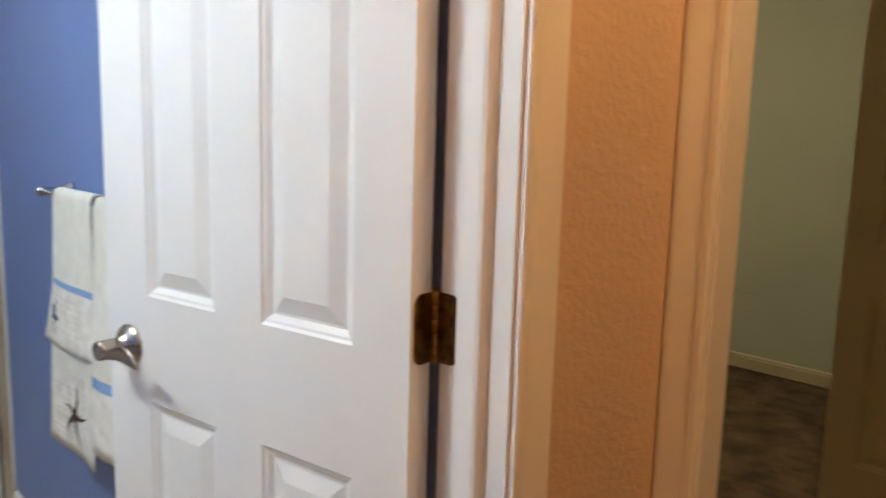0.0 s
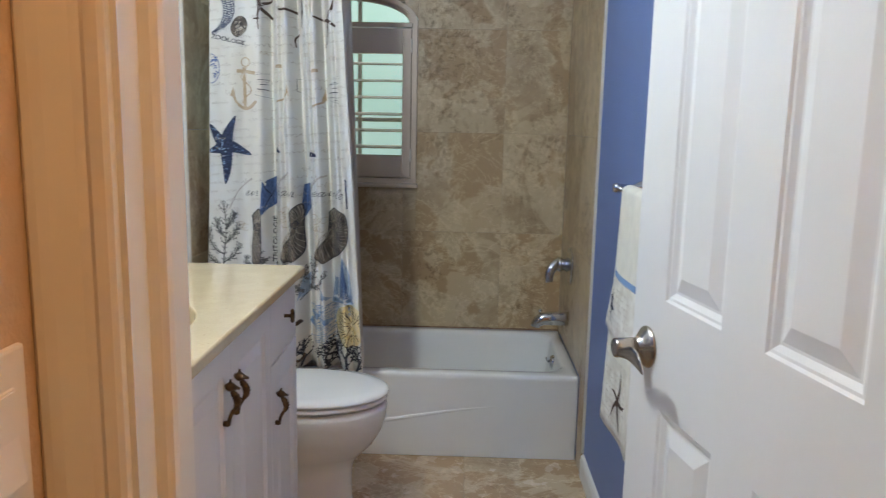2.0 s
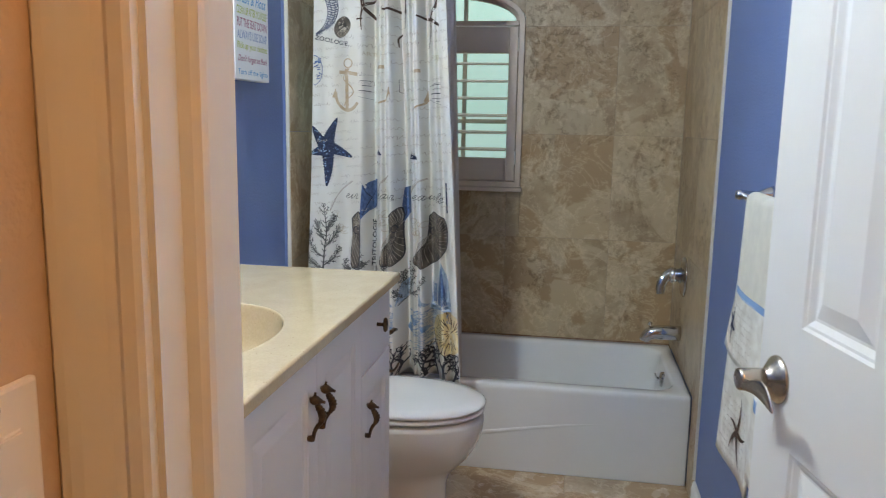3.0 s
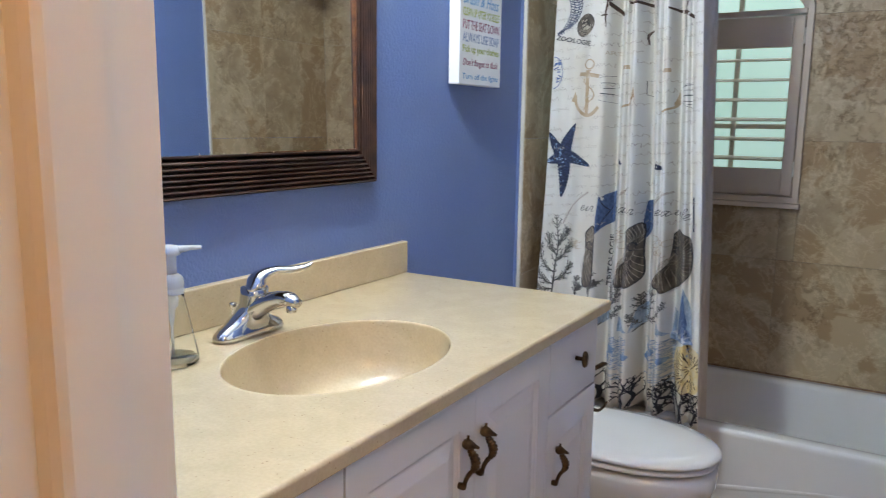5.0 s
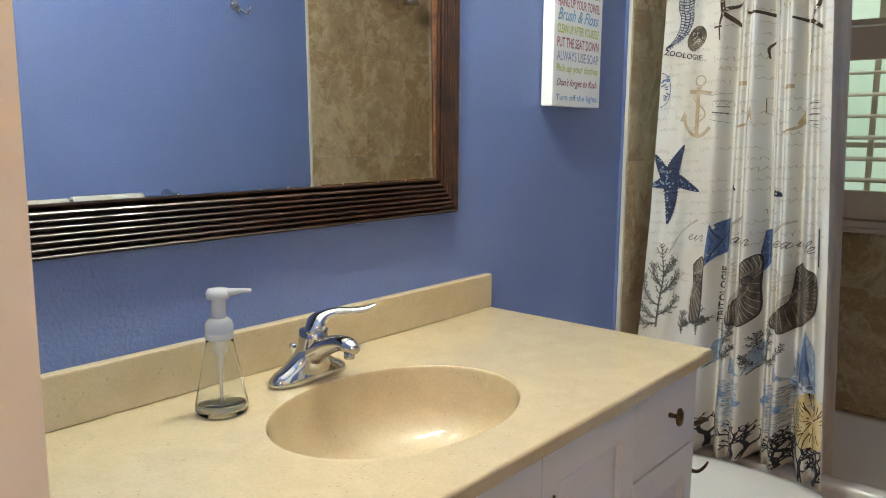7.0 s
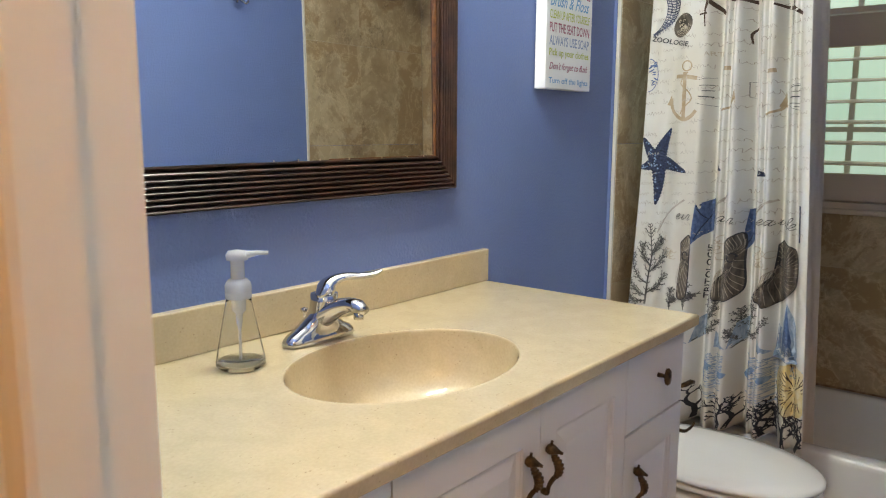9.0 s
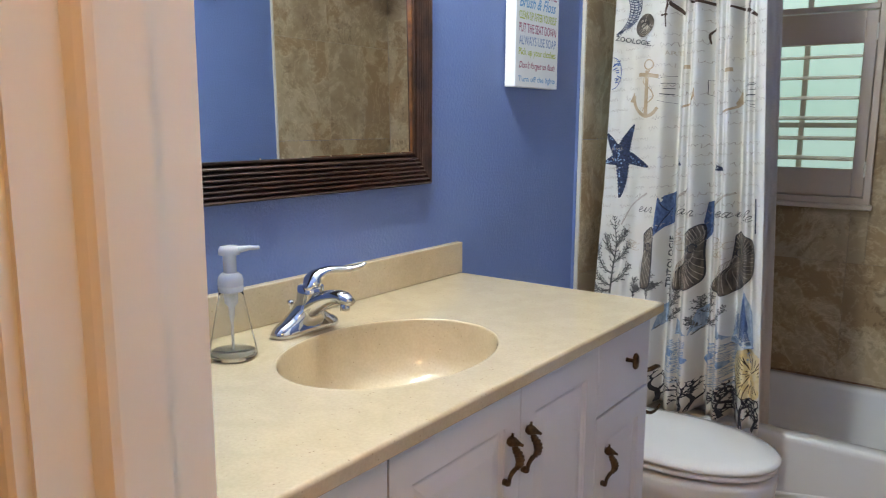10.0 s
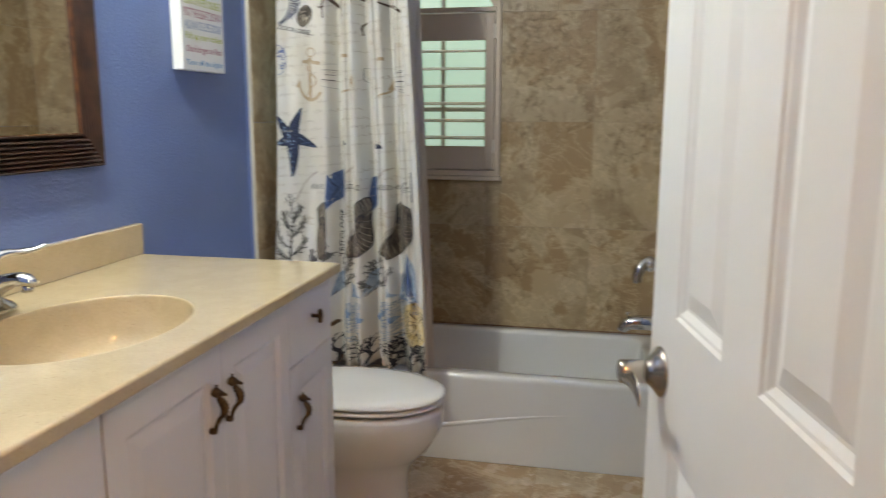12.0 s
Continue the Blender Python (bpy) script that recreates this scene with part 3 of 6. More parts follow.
# local x runs along the leaf, local -y goes into the leaf
leaf = part("door_leaf", flip_y(six_panel(bmesh.new(), DW, 2.02, 0.041)), "trim", door, "white moulded six-panel door leaf with faint wood grain")
HX, HZ = 0.595, 0.926
bm = bmesh.new()
lathe(bm, [(0.0, 0.0), (0.035, 0.0), (0.0355, 0.002), (0.034, 0.0045), (0.029, 0.0085), (0.0225, 0.0135), (0.0180, 0.0175), (0.0160, 0.0210), (0.0150, 0.0220), (0, 0.0220)], (HX, 0, HZ), "y", 36)
part("lever_rose", bm, "nickel", door, "satin nickel flared round rose", smooth=True)
bm = lathe(bmesh.new(), [(0.0, 0.0223), (0.0150, 0.0223), (0.0164, 0.0235), (0.0164, 0.054), (0.0155, 0.0575), (0.0125, 0.0590), (0.0, 0.0595)], (HX, 0, HZ), "y", 30)
part("lever_neck", bm, "nickel", door, "satin nickel barrel neck", smooth=True)
bm = bmesh.new()
rings = []
for u, c, hh, th, off in ((0.000, 0.000, 0.0120, 0.0042, 0.0530), (0.016, -0.003, 0.0085, 0.0040, 0.0545), (0.030, 0.000, 0.0085, 0.0036, 0.0545), (0.046, 0.005, 0.0115, 0.0034, 0.0535),
                          (0.062, 0.006, 0.0135, 0.0032, 0.0525), (0.078, 0.003, 0.0130, 0.0030, 0.0520), (0.092, -0.002, 0.0095, 0.0028, 0.0525), (0.101, -0.007, 0.0050, 0.0022, 0.0530), (0.105, -0.010, 0.0014, 0.0010, 0.0535)):
    rings.append([(HX - u, off + th * math.cos(2 * math.pi * k / 16), HZ + c + hh * math.sin(2 * math.pi * k / 16)) for k in range(16)])
loft(bm, rings, True, True, True)
part("lever", bm, "nickel", door, "satin nickel wave-shaped door lever", smooth=True)
bm = slab(DW - 0.0005, DW + 0.0012, -0.030, -0.006, 0.897, 0.955, bevel=0.0005, seg=1)
part("latch_plate", bm, "nickel", door, "satin nickel latch plate")
bm = bmesh.new()
lathe(bm, [(0.0, -0.041), (0.033, -0.041), (0.033, -0.045), (0.014, -0.052), (0.012, -0.06), (0, -0.06)], (HX, 0, HZ), "y", 20)
part("lever_rose", bm, "nickel", door, "satin nickel rose on the wall side", smooth=True)


def jamb_leaf(z):
    h, r, n = 0.089, 0.015, 5
    pts = []
    y0, y1 = 0.693, 0.656
    for cz, a0 in ((z + h / 2 - r, 90), (z - h / 2 + r, 180)):
        for k in range(n + 1):
            a = radians(a0 + 90 * k / n)
            pts.append((y1 + r + r * math.cos(a), cz + r * math.sin(a)))
    pts += [(y0, z - h / 2), (y0, z + h / 2)]
    return loft(bmesh.new(), [[(x, p[0], p[1]) for p in pts] for x in (JR - 0.0018, JR + 0.0006)], True, True, True)


def world_part(name, bm, material, parent, label="", smooth=False):
    ob = part(name, bm, material, parent, label, smooth)
    ob.matrix_parent_inverse = parent.matrix_world.inverted()
    return ob


bpy.context.view_layer.update()
for hz in (0.27, 1.062, 1.82):
    hb = world_part("hinge", lathe(bmesh.new(), [(0, hz - 0.050), (0.003, hz - 0.049), (0.0045, hz - 0.0455), (0.0062, hz - 0.045), (0.0062, hz - 0.0272), (0.0054, hz - 0.0268), (0.0062, hz - 0.0264), (0.0062, hz - 0.0092), (0.0054, hz - 0.0088), (0.0062, hz - 0.0084), (0.0062, hz + 0.0088), (0.0054, hz + 0.0092), (0.0062, hz + 0.0096), (0.0062, hz + 0.0264), (0.0054, hz + 0.0268), (0.0062, hz + 0.0272), (0.0062, hz + 0.045), (0.0045, hz + 0.0455), (0.003, hz + 0.050), (0, hz + 0.051)], (0.7265, 0.6975, 0), "z", 14), "brass", door, "tarnished brass butt hinge", True)
    world_part("hinge_leaf", jamb_leaf(hz), "brass", hb, "tarnished brass hinge leaf on the jamb")
    d = Vector((GX - FX, GY - FY, 0)).normalized()
    nrm = Vector((d.y, -d.x, 0))
    bm = bmesh.new()
    pts, h, r = [], 0.089, 0.015
    for cz, a0 in ((hz + h / 2 - r, 90), (hz - h / 2 + r, 180)):
        for k in range(6):
            a = radians(a0 + 18 * k)
            pts.append((0.007 + r + r * math.cos(a), cz + r * math.sin(a)))
    pts += [(0.0425, hz - h / 2), (0.0425, hz + h / 2)]
    F = Vector((FX, FY, 0))
    loft(bm, [[tuple(F + u * nrm - o * d + Vector((0, 0, w))) for u, w in pts] for o in (-0.0006, 0.0018)], True, True, True)
    world_part("hinge_leaf", bm, "brass", hb, "tarnished brass hinge leaf on the door edge")
    bm = bmesh.new()
    for cz in (0.030, 0.0, -0.030):
        lathe(bm, [(0, JR - 0.0026), (0.003, JR - 0.0026), (0.0038, JR - 0.0018), (0.0038, JR)], (0, 0.672 + (0.008 if cz else -0.004), hz + cz), "x", 10)
    world_part("hinge_screw", bm, "brass", hb, "brass hinge screws")

# bedroom side: a dim six-panel door and wall plates
d2 = empty("door_2", (2.452, 0.787, 0.012), "dim six-panel closet door in the bedroom", "door", kind="structure", turn=-90)
part("door_leaf", flip_y(panel_board(bmesh.new(), 0.76, 2.02, 0.035, [(a, b, c, d) for a, b in ((0.083, 0.325), (0.435, 0.677)) for c, d in ((0.372, 0.868), (1.012, 1.60), (1.70, 1.91))])), "dim_trim", d2, "off-white six-panel door leaf, its colour darkened for the dim room")
for v in d2.children[0].data.vertices:
    v.co.y = -v.co.y - 0.035
# almond plates in the wall's grey-green, so their colour carries the dim light
for wy, wz, lab in ((1.92, 0.41, "outlet plate darkened to the wall colour for the dim bedroom"), (1.42, 0.50, "cable plate darkened to the wall colour for the dim bedroom")):
    o = empty("outlet_plate", (4.409, wy, wz), lab, "outlet")
    part("plate", slab(-0.006, 0, -0.038, 0.038, -0.06, 0.06, bevel=0.002, seg=1), "grey", o, "plate with the room's dimness in its colour")
    for sz in (-0.02, 0.02):
        part("socket", slab(-0.0085, -0.0062, -0.016, 0.016, sz - 0.013, sz + 0.013, bevel=0.002, seg=1), "grey", o, "socket face with the room's dimness in its colour")

# hall light switch
sw = empty("light_switch", (HALLW, 0.506, 1.0875), "pale almond rocker light switch on the textured hall wall", "light switch", turn=90)
part("plate", slab(-0.035, 0.035, -0.0065, 0.0, -0.0585, 0.0585, bevel=0.003), "switch", sw, "almond wall plate")
part("rocker_frame", slab(-0.0168, 0.0168, -0.0085, -0.0068, -0.0345, 0.0325, bevel=0.0008, seg=1), "switch", sw)
bm = bmesh.new()
prof = [(-0.0088, -0.0325), (-0.0140, -0.0325), (-0.0100, -0.0010), (-0.0104, 0.0305), (-0.0088, 0.0305)]
loft(bm, [[(x, y, z) for y, z in prof] for x in (-0.0150, 0.0150)], True, True, True)
part("rocker", bm, "switch", sw, "almond rocker pressed in at the top")
for sz in (-0.0484, 0.0478):
    screw = part("screw", lathe(bmesh.new(), [(0, -0.0078), (0.0030, -0.0074), (0.0036, -0.0066)], (0, 0, sz), "y", 12), "nickel", sw, "slotted plate screw")
    # black strip on the screw head stands for the slot's shade
    part("slot", slab(-0.0006, 0.0006, -0.0082, -0.0074, sz - 0.0030, sz + 0.0030), "dark", screw, "black strip standing for the shaded screw slot")

# ---- window with plantation shutter ----
window = empty("window_1", ((WX0 + WX1) / 2, BY + 0.05, WZ0), "arched window with a cream plantation shutter over the tub", "window", kind="structure")


def ring_outline(in0, in1, y0, y1, bm):
    """The frame that follows the opening, between two insets."""
    def outline(d):
        c, a = (WX0 + WX1) / 2, (WX1 - WX0) / 2
        pts = [(WX0 + d, WZ0 + d), (WX1 - d, WZ0 + d)]
        for k in range(33):
            t = math.pi * k / 32
            pts.append((c + (a - d) * math.cos(t), WZ1 + (WRISE - d) * math.sin(t)))
        return pts
    O, I = outline(in0), outline(in1)
    loft(bm, [[(x, y0, z) for x, z in O], [(x, y0, z) for x, z in I], [(x, y1, z) for x, z in I], [(x, y1, z) for x, z in O], [(x, y0, z) for x, z in O]])
    return bm


world_part("window_frame", ring_outline(0.0, 0.022, TILE_Y - 0.018, BY + 0.05, bmesh.new()), "shut", window, "cream painted shutter frame")
world_part("transom", slab(WX0 + 0.024, WX1 - 0.024, TILE_Y - 0.012, BY + 0.04, 1.716, 1.736, bevel=0.002, seg=1), "shut", window, "cream transom under the arched light")
world_part("window_sill", slab(WX0 - 0.012, WX1 + 0.008, TILE_Y - 0.032, TILE_Y, 1.002, 1.021, bevel=0.004), "shut", window, "cream window sill")
world_part("frame_stop", ring_outline(0.021, 0.040, TILE_Y + 0.024, BY + 0.045, bmesh.new()), "shut", window, "rebate behind the shutter panel")
PX0, PX1, PZ0, PZ1 = WX0 + 0.027, WX1 - 0.027, 1.049, 1.711
OX0, OX1, OZ0, OZ1 = WX0 + 0.07, -0.027, 1.149, 1.600
bm = bmesh.new()
y0, y1 = TILE_Y - 0.008, TILE_Y + 0.020
box(bm, PX0, OX0, y0, y1, PZ0, PZ1, bevel=0.002, seg=1)
box(bm, OX1, PX1, y0, y1, PZ0, PZ1, bevel=0.002, seg=1)
box(bm, OX0, OX1, y0, y1, PZ0, OZ0, bevel=0.002, seg=1)
box(bm, OX0, OX1, y0, y1, OZ1, PZ1, bevel=0.002, seg=1)
shutter = world_part("shutter", bm, "shut", window, "cream louvred shutter panel")
for k, z in enumerate((1.186, 1.260, 1.334, 1.408, 1.482, 1.556)):
    prof = [(-0.031, 0.0), (-0.022, 0.0035), (0, 0.005), (0.022, 0.0035), (0.031, 0.0), (0.022, -0.0035), (0, -0.005), (-0.022, -0.0035)]
    tl = radians(11)
    rings = [[(x, (y0 + y1) / 2 + u * math.cos(tl), z + v + u * math.sin(tl)) for u, v in prof] for x in (OX0 + 0.002, OX1 - 0.002)]
    world_part("louvre", loft(bmesh.new(), rings, True, True, True), "shut", shutter, smooth=False)
for z in (1.637, 1.15):
    world_part("shutter_hinge", lathe(bmesh.new(), [(0, z - 0.03), (0.004, z - 0.029), (0.004, z + 0.029), (0, z + 0.03)], (PX1 + 0.0015, y0 - 0.003, 0), "z", 10), "muntin", shutter, "small painted shutter hinge")
world_part("muntin", slab(-0.242, -0.222, BY + 0.088, BY + 0.099, WZ0, arch(-0.25), bevel=0.002, seg=1), "muntin", window, "grey window bar")
world_part("muntin", slab(WX0, WX1, BY + 0.090, BY + 0.0985, 1.298, 1.318, bevel=0.002, seg=1), "muntin", window, "grey window bar")
world_part("pane", slab(WX0, WX1, BY + 0.100, BY + 0.104, WZ0, WZ1 + WRISE), "glass", window, "clear window glass").visible_shadow = False
# plain glowing sheet added beyond the glass; its colour holds the daylight
bd = finish("backdrop", slab(-2.2, 1.6, BY + 0.9, BY + 0.92, 0.2, 3.2), "out", None, "glowing pale green backdrop added outside the window as daylight")
tagged(bd, category="backdrop", kind="structure")

# ---- bathtub ----
TX0, TX1, TY0, TY1, TZ = -0.712, 0.724, 2.87, 3.538, 0.340
tub = empty("bathtub", ((TX0 + TX1) / 2, TY0, 0), "white enamelled alcove bathtub with a plain apron", "bathtub")


def rrect(x0, x1, y0, y1, r, z, n=7):
    pts = []
    for cx, cy, a0 in ((x1 - r, y1 - r, 0), (x0 + r, y1 - r, 90), (x0 + r, y0 + r, 180), (x1 - r, y0 + r, 270)):
        for k in range(n + 1):
            a = radians(a0 + 90 * k / n)
            pts.append((cx + r * math.cos(a), cy + r * math.sin(a), z))
    return pts


bm = bmesh.new()
rings = [rrect(TX0, TX1, TY0, TY1, 0.004, 0.0), rrect(TX0, TX1, TY0, TY1, 0.004, TZ - 0.03), rrect(TX0, TX1, TY0 - 0.001, TY1, 0.006, TZ - 0.022),
         rrect(TX0, TX1, TY0 - 0.001, TY1, 0.008, TZ - 0.010), rrect(TX0, TX1, TY0 + 0.003, TY1, 0.01, TZ - 0.002), rrect(TX0 + 0.002, TX1 - 0.002, TY0 + 0.010, TY1 - 0.002, 0.012, TZ),
         rrect(TX0 + 0.07, TX1 - 0.040, TY0 + 0.055, TY1 - 0.045, 0.09, TZ), rrect(TX0 + 0.076, TX1 - 0.046, TY0 + 0.062, TY1 - 0.052, 0.09, TZ - 0.004),
         rrect(TX0 + 0.082, TX1 - 0.051, TY0 + 0.068, TY1 - 0.058, 0.09, TZ - 0.016), rrect(TX0 + 0.14, TX1 - 0.075, TY0 + 0.085, TY1 - 0.075, 0.11, 0.16),
         rrect(TX0 + 0.20, TX1 - 0.13, TY0 + 0.105, TY1 - 0.095, 0.12, 0.085), rrect(TX0 + 0.27, TX1 - 0.18, TY0 + 0.15, TY1 - 0.14, 0.1, 0.062)]
loft(bm, rings, True, False, True)
world_part("tub_shell", bm, "tub", tub, smooth=True)
# the pressed crease on the apron
bm = tube(bmesh.new(), curve_pts([(-0.40, TY0 + 0.002, 0.085), (-0.10, TY0 + 0.002, 0.13), (0.25, TY0 + 0.002, 0.19), (0.52, TY0 + 0.0025, 0.222)], 20), [0.004 + 0.007 * math.sin(math.pi * min(1, k / 12)) if k < 6 else 0.011 - 0.007 * (k - 6) / 14 for k in range(21)], 12, flat=0.45, up=(0, 1, 0))
world_part("apron_crease", bm, "tub", tub, "slanting pressed crease on the apron", smooth=True)
bm = lathe(bmesh.new(), [(0, 0.650), (0.012, 0.650), (0.028, 0.655), (0.032, 0.663), (0.032, 0.690)], (0, 3.225, 0.282), "x", 24)
world_part("overflow_plate", bm, "chrome", tub, "round chrome overflow plate", smooth=True)
world_part("overflow_lever", tube(bmesh.new(), [(0.649, 3.225, 0.284), (0.640, 3.225, 0.292), (0.636, 3.225, 0.306)], [0.005, 0.004, 0.004], 8), "chrome", tub, "chrome trip lever", smooth=True)
world_part("caulk_line", slab(TX0, TX1, TY1 - 0.003, TY1 + 0.001, TZ - 0.001, TZ + 0.006), "grime", tub, "brown stained caulk along the tub rim")

# tub spout and valve, shower head
spout = empty("tub_spout", (0.725, 3.232, 0.475), "chrome tub spout with a diverter knob on the tiled wall", "tub spout")
pts = curve_pts([(0.724, 3.232, 0.478), (0.66, 3.232, 0.478), (0.615, 3.232, 0.474), (0.590, 3.232, 0.456), (0.584, 3.232, 0.440)], 16)
world_part("spout_body", tube(bmesh.new(), pts, [0.030] * 5 + [0.030 - 0.001 * k for k in range(12)], 18, flat=1.0, up=(0, 1, 0)), "chrome", spout, smooth=True)
world_part("diverter_knob", lathe(bmesh.new(), [(0.003, 0.49), (0.003, 0.506), (0.008, 0.508), (0.009, 0.514), (0.006, 0.519), (0, 0.520)], (0.604, 3.232, 0), "z", 14), "chrome", spout, smooth=True)
valve = empty("tub_valve", (0.725, 3.232, 0.710), "chrome lever tub valve with a round escutcheon", "tub valve")
world_part("escutcheon", lathe(bmesh.new(), [(0, 0.709), (0.03, 0.709), (0.07, 0.714), (0.080, 0.720), (0.081, 0.7245)], (0, 3.232, 0.710), "x", 36), "chrome", valve, "round chrome escutcheon", True)
world_part("valve_neck", lathe(bmesh.new(), [(0.0, 0.662), (0.024, 0.664), (0.032, 0.672), (0.031, 0.688), (0.024, 0.694), (0.034, 0.712)], (0, 3.232, 0.715), "x", 22), "chrome", valve, smooth=True)
pts = curve_pts([(0.680, 3.232, 0.724), (0.660, 3.225, 0.716), (0.641, 3.215, 0.696), (0.632, 3.21, 0.668), (0.634, 3.205, 0.642)], 14)
world_part("valve_lever", tube(bmesh.new(), pts, [0.026 - 0.0007 * k for k in range(15)], 14, flat=0.8, up=(0, 1, 0)), "chrome", valve, smooth=True)

# ---- toilet ----
toilet = empty("toilet", (-0.35, 2.415, 0), "white china toilet with its lid closed beside the vanity", "toilet")
CX, CY = -0.20, 2.415


def egg(x0, x1, hw, z, n=40):
    """An elongated bowl outline from x0 (back) to x1 (front tip)."""
    pts = []
    c = x0 + (x1 - x0) * 0.50
    for k in range(n):
        a = 2 * math.pi * k / n
        u, v = math.cos(a), math.sin(a)
        r = (x1 - c) if u > 0 else (c - x0)
        p = 1.0 if u > 0 else 0.75
        pts.append((c + r * math.copysign(abs(u) ** p, u), CY + hw * math.copysign(abs(v) ** (0.95 if u > 0 else 0.8), v), z))
    return pts


bm = bmesh.new()
loft(bm, [egg(-0.62, -0.080, 0.108, 0.0), egg(-0.62, -0.082, 0.106, 0.03), egg(-0.60, -0.088, 0.100, 0.06), egg(-0.60, -0.090, 0.098, 0.12), egg(-0.59, -0.088, 0.100, 0.16), egg(-0.58, -0.078, 0.110, 0.19), egg(-0.57, -0.056, 0.128, 0.216),
          egg(-0.55, -0.020, 0.152, 0.252), egg(-0.54, 0.010, 0.168, 0.30), egg(-0.53, 0.024, 0.176, 0.345), egg(-0.52, 0.027, 0.179, 0.378), egg(-0.52, 0.024, 0.177, 0.392), egg(-0.52, 0.012, 0.168, 0.397)], True, True, True)
world_part("bowl", bm, "china", toilet, smooth=True)
bm = loft(bmesh.new(), [egg(-0.505, 0.006, 0.160, 0.3975), egg(-0.505, 0.010, 0.166, 0.405), egg(-0.51, 0.026, 0.180, 0.408), egg(-0.51, 0.028, 0.182, 0.412), egg(-0.51, 0.026, 0.180, 0.418), egg(-0.505, 0.018, 0.174, 0.421)], True, True, True)
world_part("seat", bm, "china", toilet, smooth=True)
bm = loft(bmesh.new(), [egg(-0.505, 0.018, 0.172, 0.422), egg(-0.51, 0.030, 0.182, 0.427), egg(-0.51, 0.033, 0.184, 0.431), egg(-0.51, 0.031, 0.183, 0.436), egg(-0.505, 0.022, 0.175, 0.442), egg(-0.48, -0.02, 0.145, 0.447), egg(-0.40, -0.15, 0.07, 0.449)], True, True, True)
world_part("lid", bm, "china", toilet, "closed white lid", smooth=True)
world_part("tank", slab(-0.715, -0.53, 2.19, 2.64, 0.38, 0.70, bevel=0.02, seg=3), "china", toilet, smooth=False)
world_part("tank_lid", slab(-0.72, -0.52, 2.18, 2.65, 0.701, 0.735, bevel=0.01, seg=3), "china", toilet)
world_part("flush_lever", tube(bmesh.new(), [(-0.53, 2.26, 0.65), (-0.512, 2.26, 0.65), (-0.508, 2.31, 0.645)], 0.006, 8), "chrome", toilet, "chrome flush lever", True)
world_part("seat_hinge", slab(-0.525, -0.49, 2.33, 2.35, 0.404, 0.44, bevel=0.004), "china", toilet)
world_part("seat_hinge", slab(-0.525, -0.49, 2.48, 2.50, 0.404, 0.44, bevel=0.004), "china", toilet)

# ---- vanity ----
VY0, VY1, VX = 0.70, 2.000, -0.1965
vanity = empty("vanity_cabinet", (-0.45, 1.35, 0), "white painted vanity cabinet with raised-panel doors and seahorse pulls", "vanity cabinet")
bm = slab(LX + 0.002, VX, VY0, VY1, 0.10, 0.775)
box(bm, VX - 0.018, VX, VY0, VY1, 0.775, 0.8935)
box(bm, LX + 0.002, LX + 0.02, VY0, VY1, 0.775, 0.8935)
box(bm, LX + 0.02, VX - 0.018, VY0, VY0 + 0.018, 0.775, 0.8935)
box(bm, LX + 0.02, VX - 0.018, VY1 - 0.018, VY1, 0.775, 0.8935)
box(bm, LX + 0.002, VX - 0.06, VY0, VY1 - 0.002, 0.0, 0.1)
world_part("body", bm, "cab", vanity, "white cabinet body with a recessed toe kick")


def front(name, y0, y1, z0, z1, flat=False, label=""):
    """A cabinet front standing off the body, face towards +x."""
    w, h = y1 - y0, z1 - z0
    bm = bmesh.new()
    if flat:
        box(bm, 0, w, 0, 0.018, 0, h, bevel=0.004)
    else:
        m = 0.047
        panel_board(bm, w, h, 0.018, [(m, w - m, m + 0.01, h - m - 0.012)], depth=0.007, lip=0.008, rise=0.026)
    for v in bm.verts:
        x, y, z = v.co
        v.co = (VX + 0.0185 - y, y0 + x, z0 + z)
    return world_part(name, bm, "cab", vanity, label)


front("drawer_front", 1.730, 1.995, 0.731, 0.885, True, "plain white drawer front")
dr_r = front("door", 1.730, 1.995, 0.115, 0.7275)
dr_2 = front("door", 1.4315, 1.7275, 0.115, 0.885)
dr_1 = front("door", 1.0975, 1.4300, 0.115, 0.885)
front("drawer_front", 0.745, 1.0955, 0.735, 0.885, True, "plain white drawer front")
front("door", 0.745, 1.0955, 0.115, 0.731)


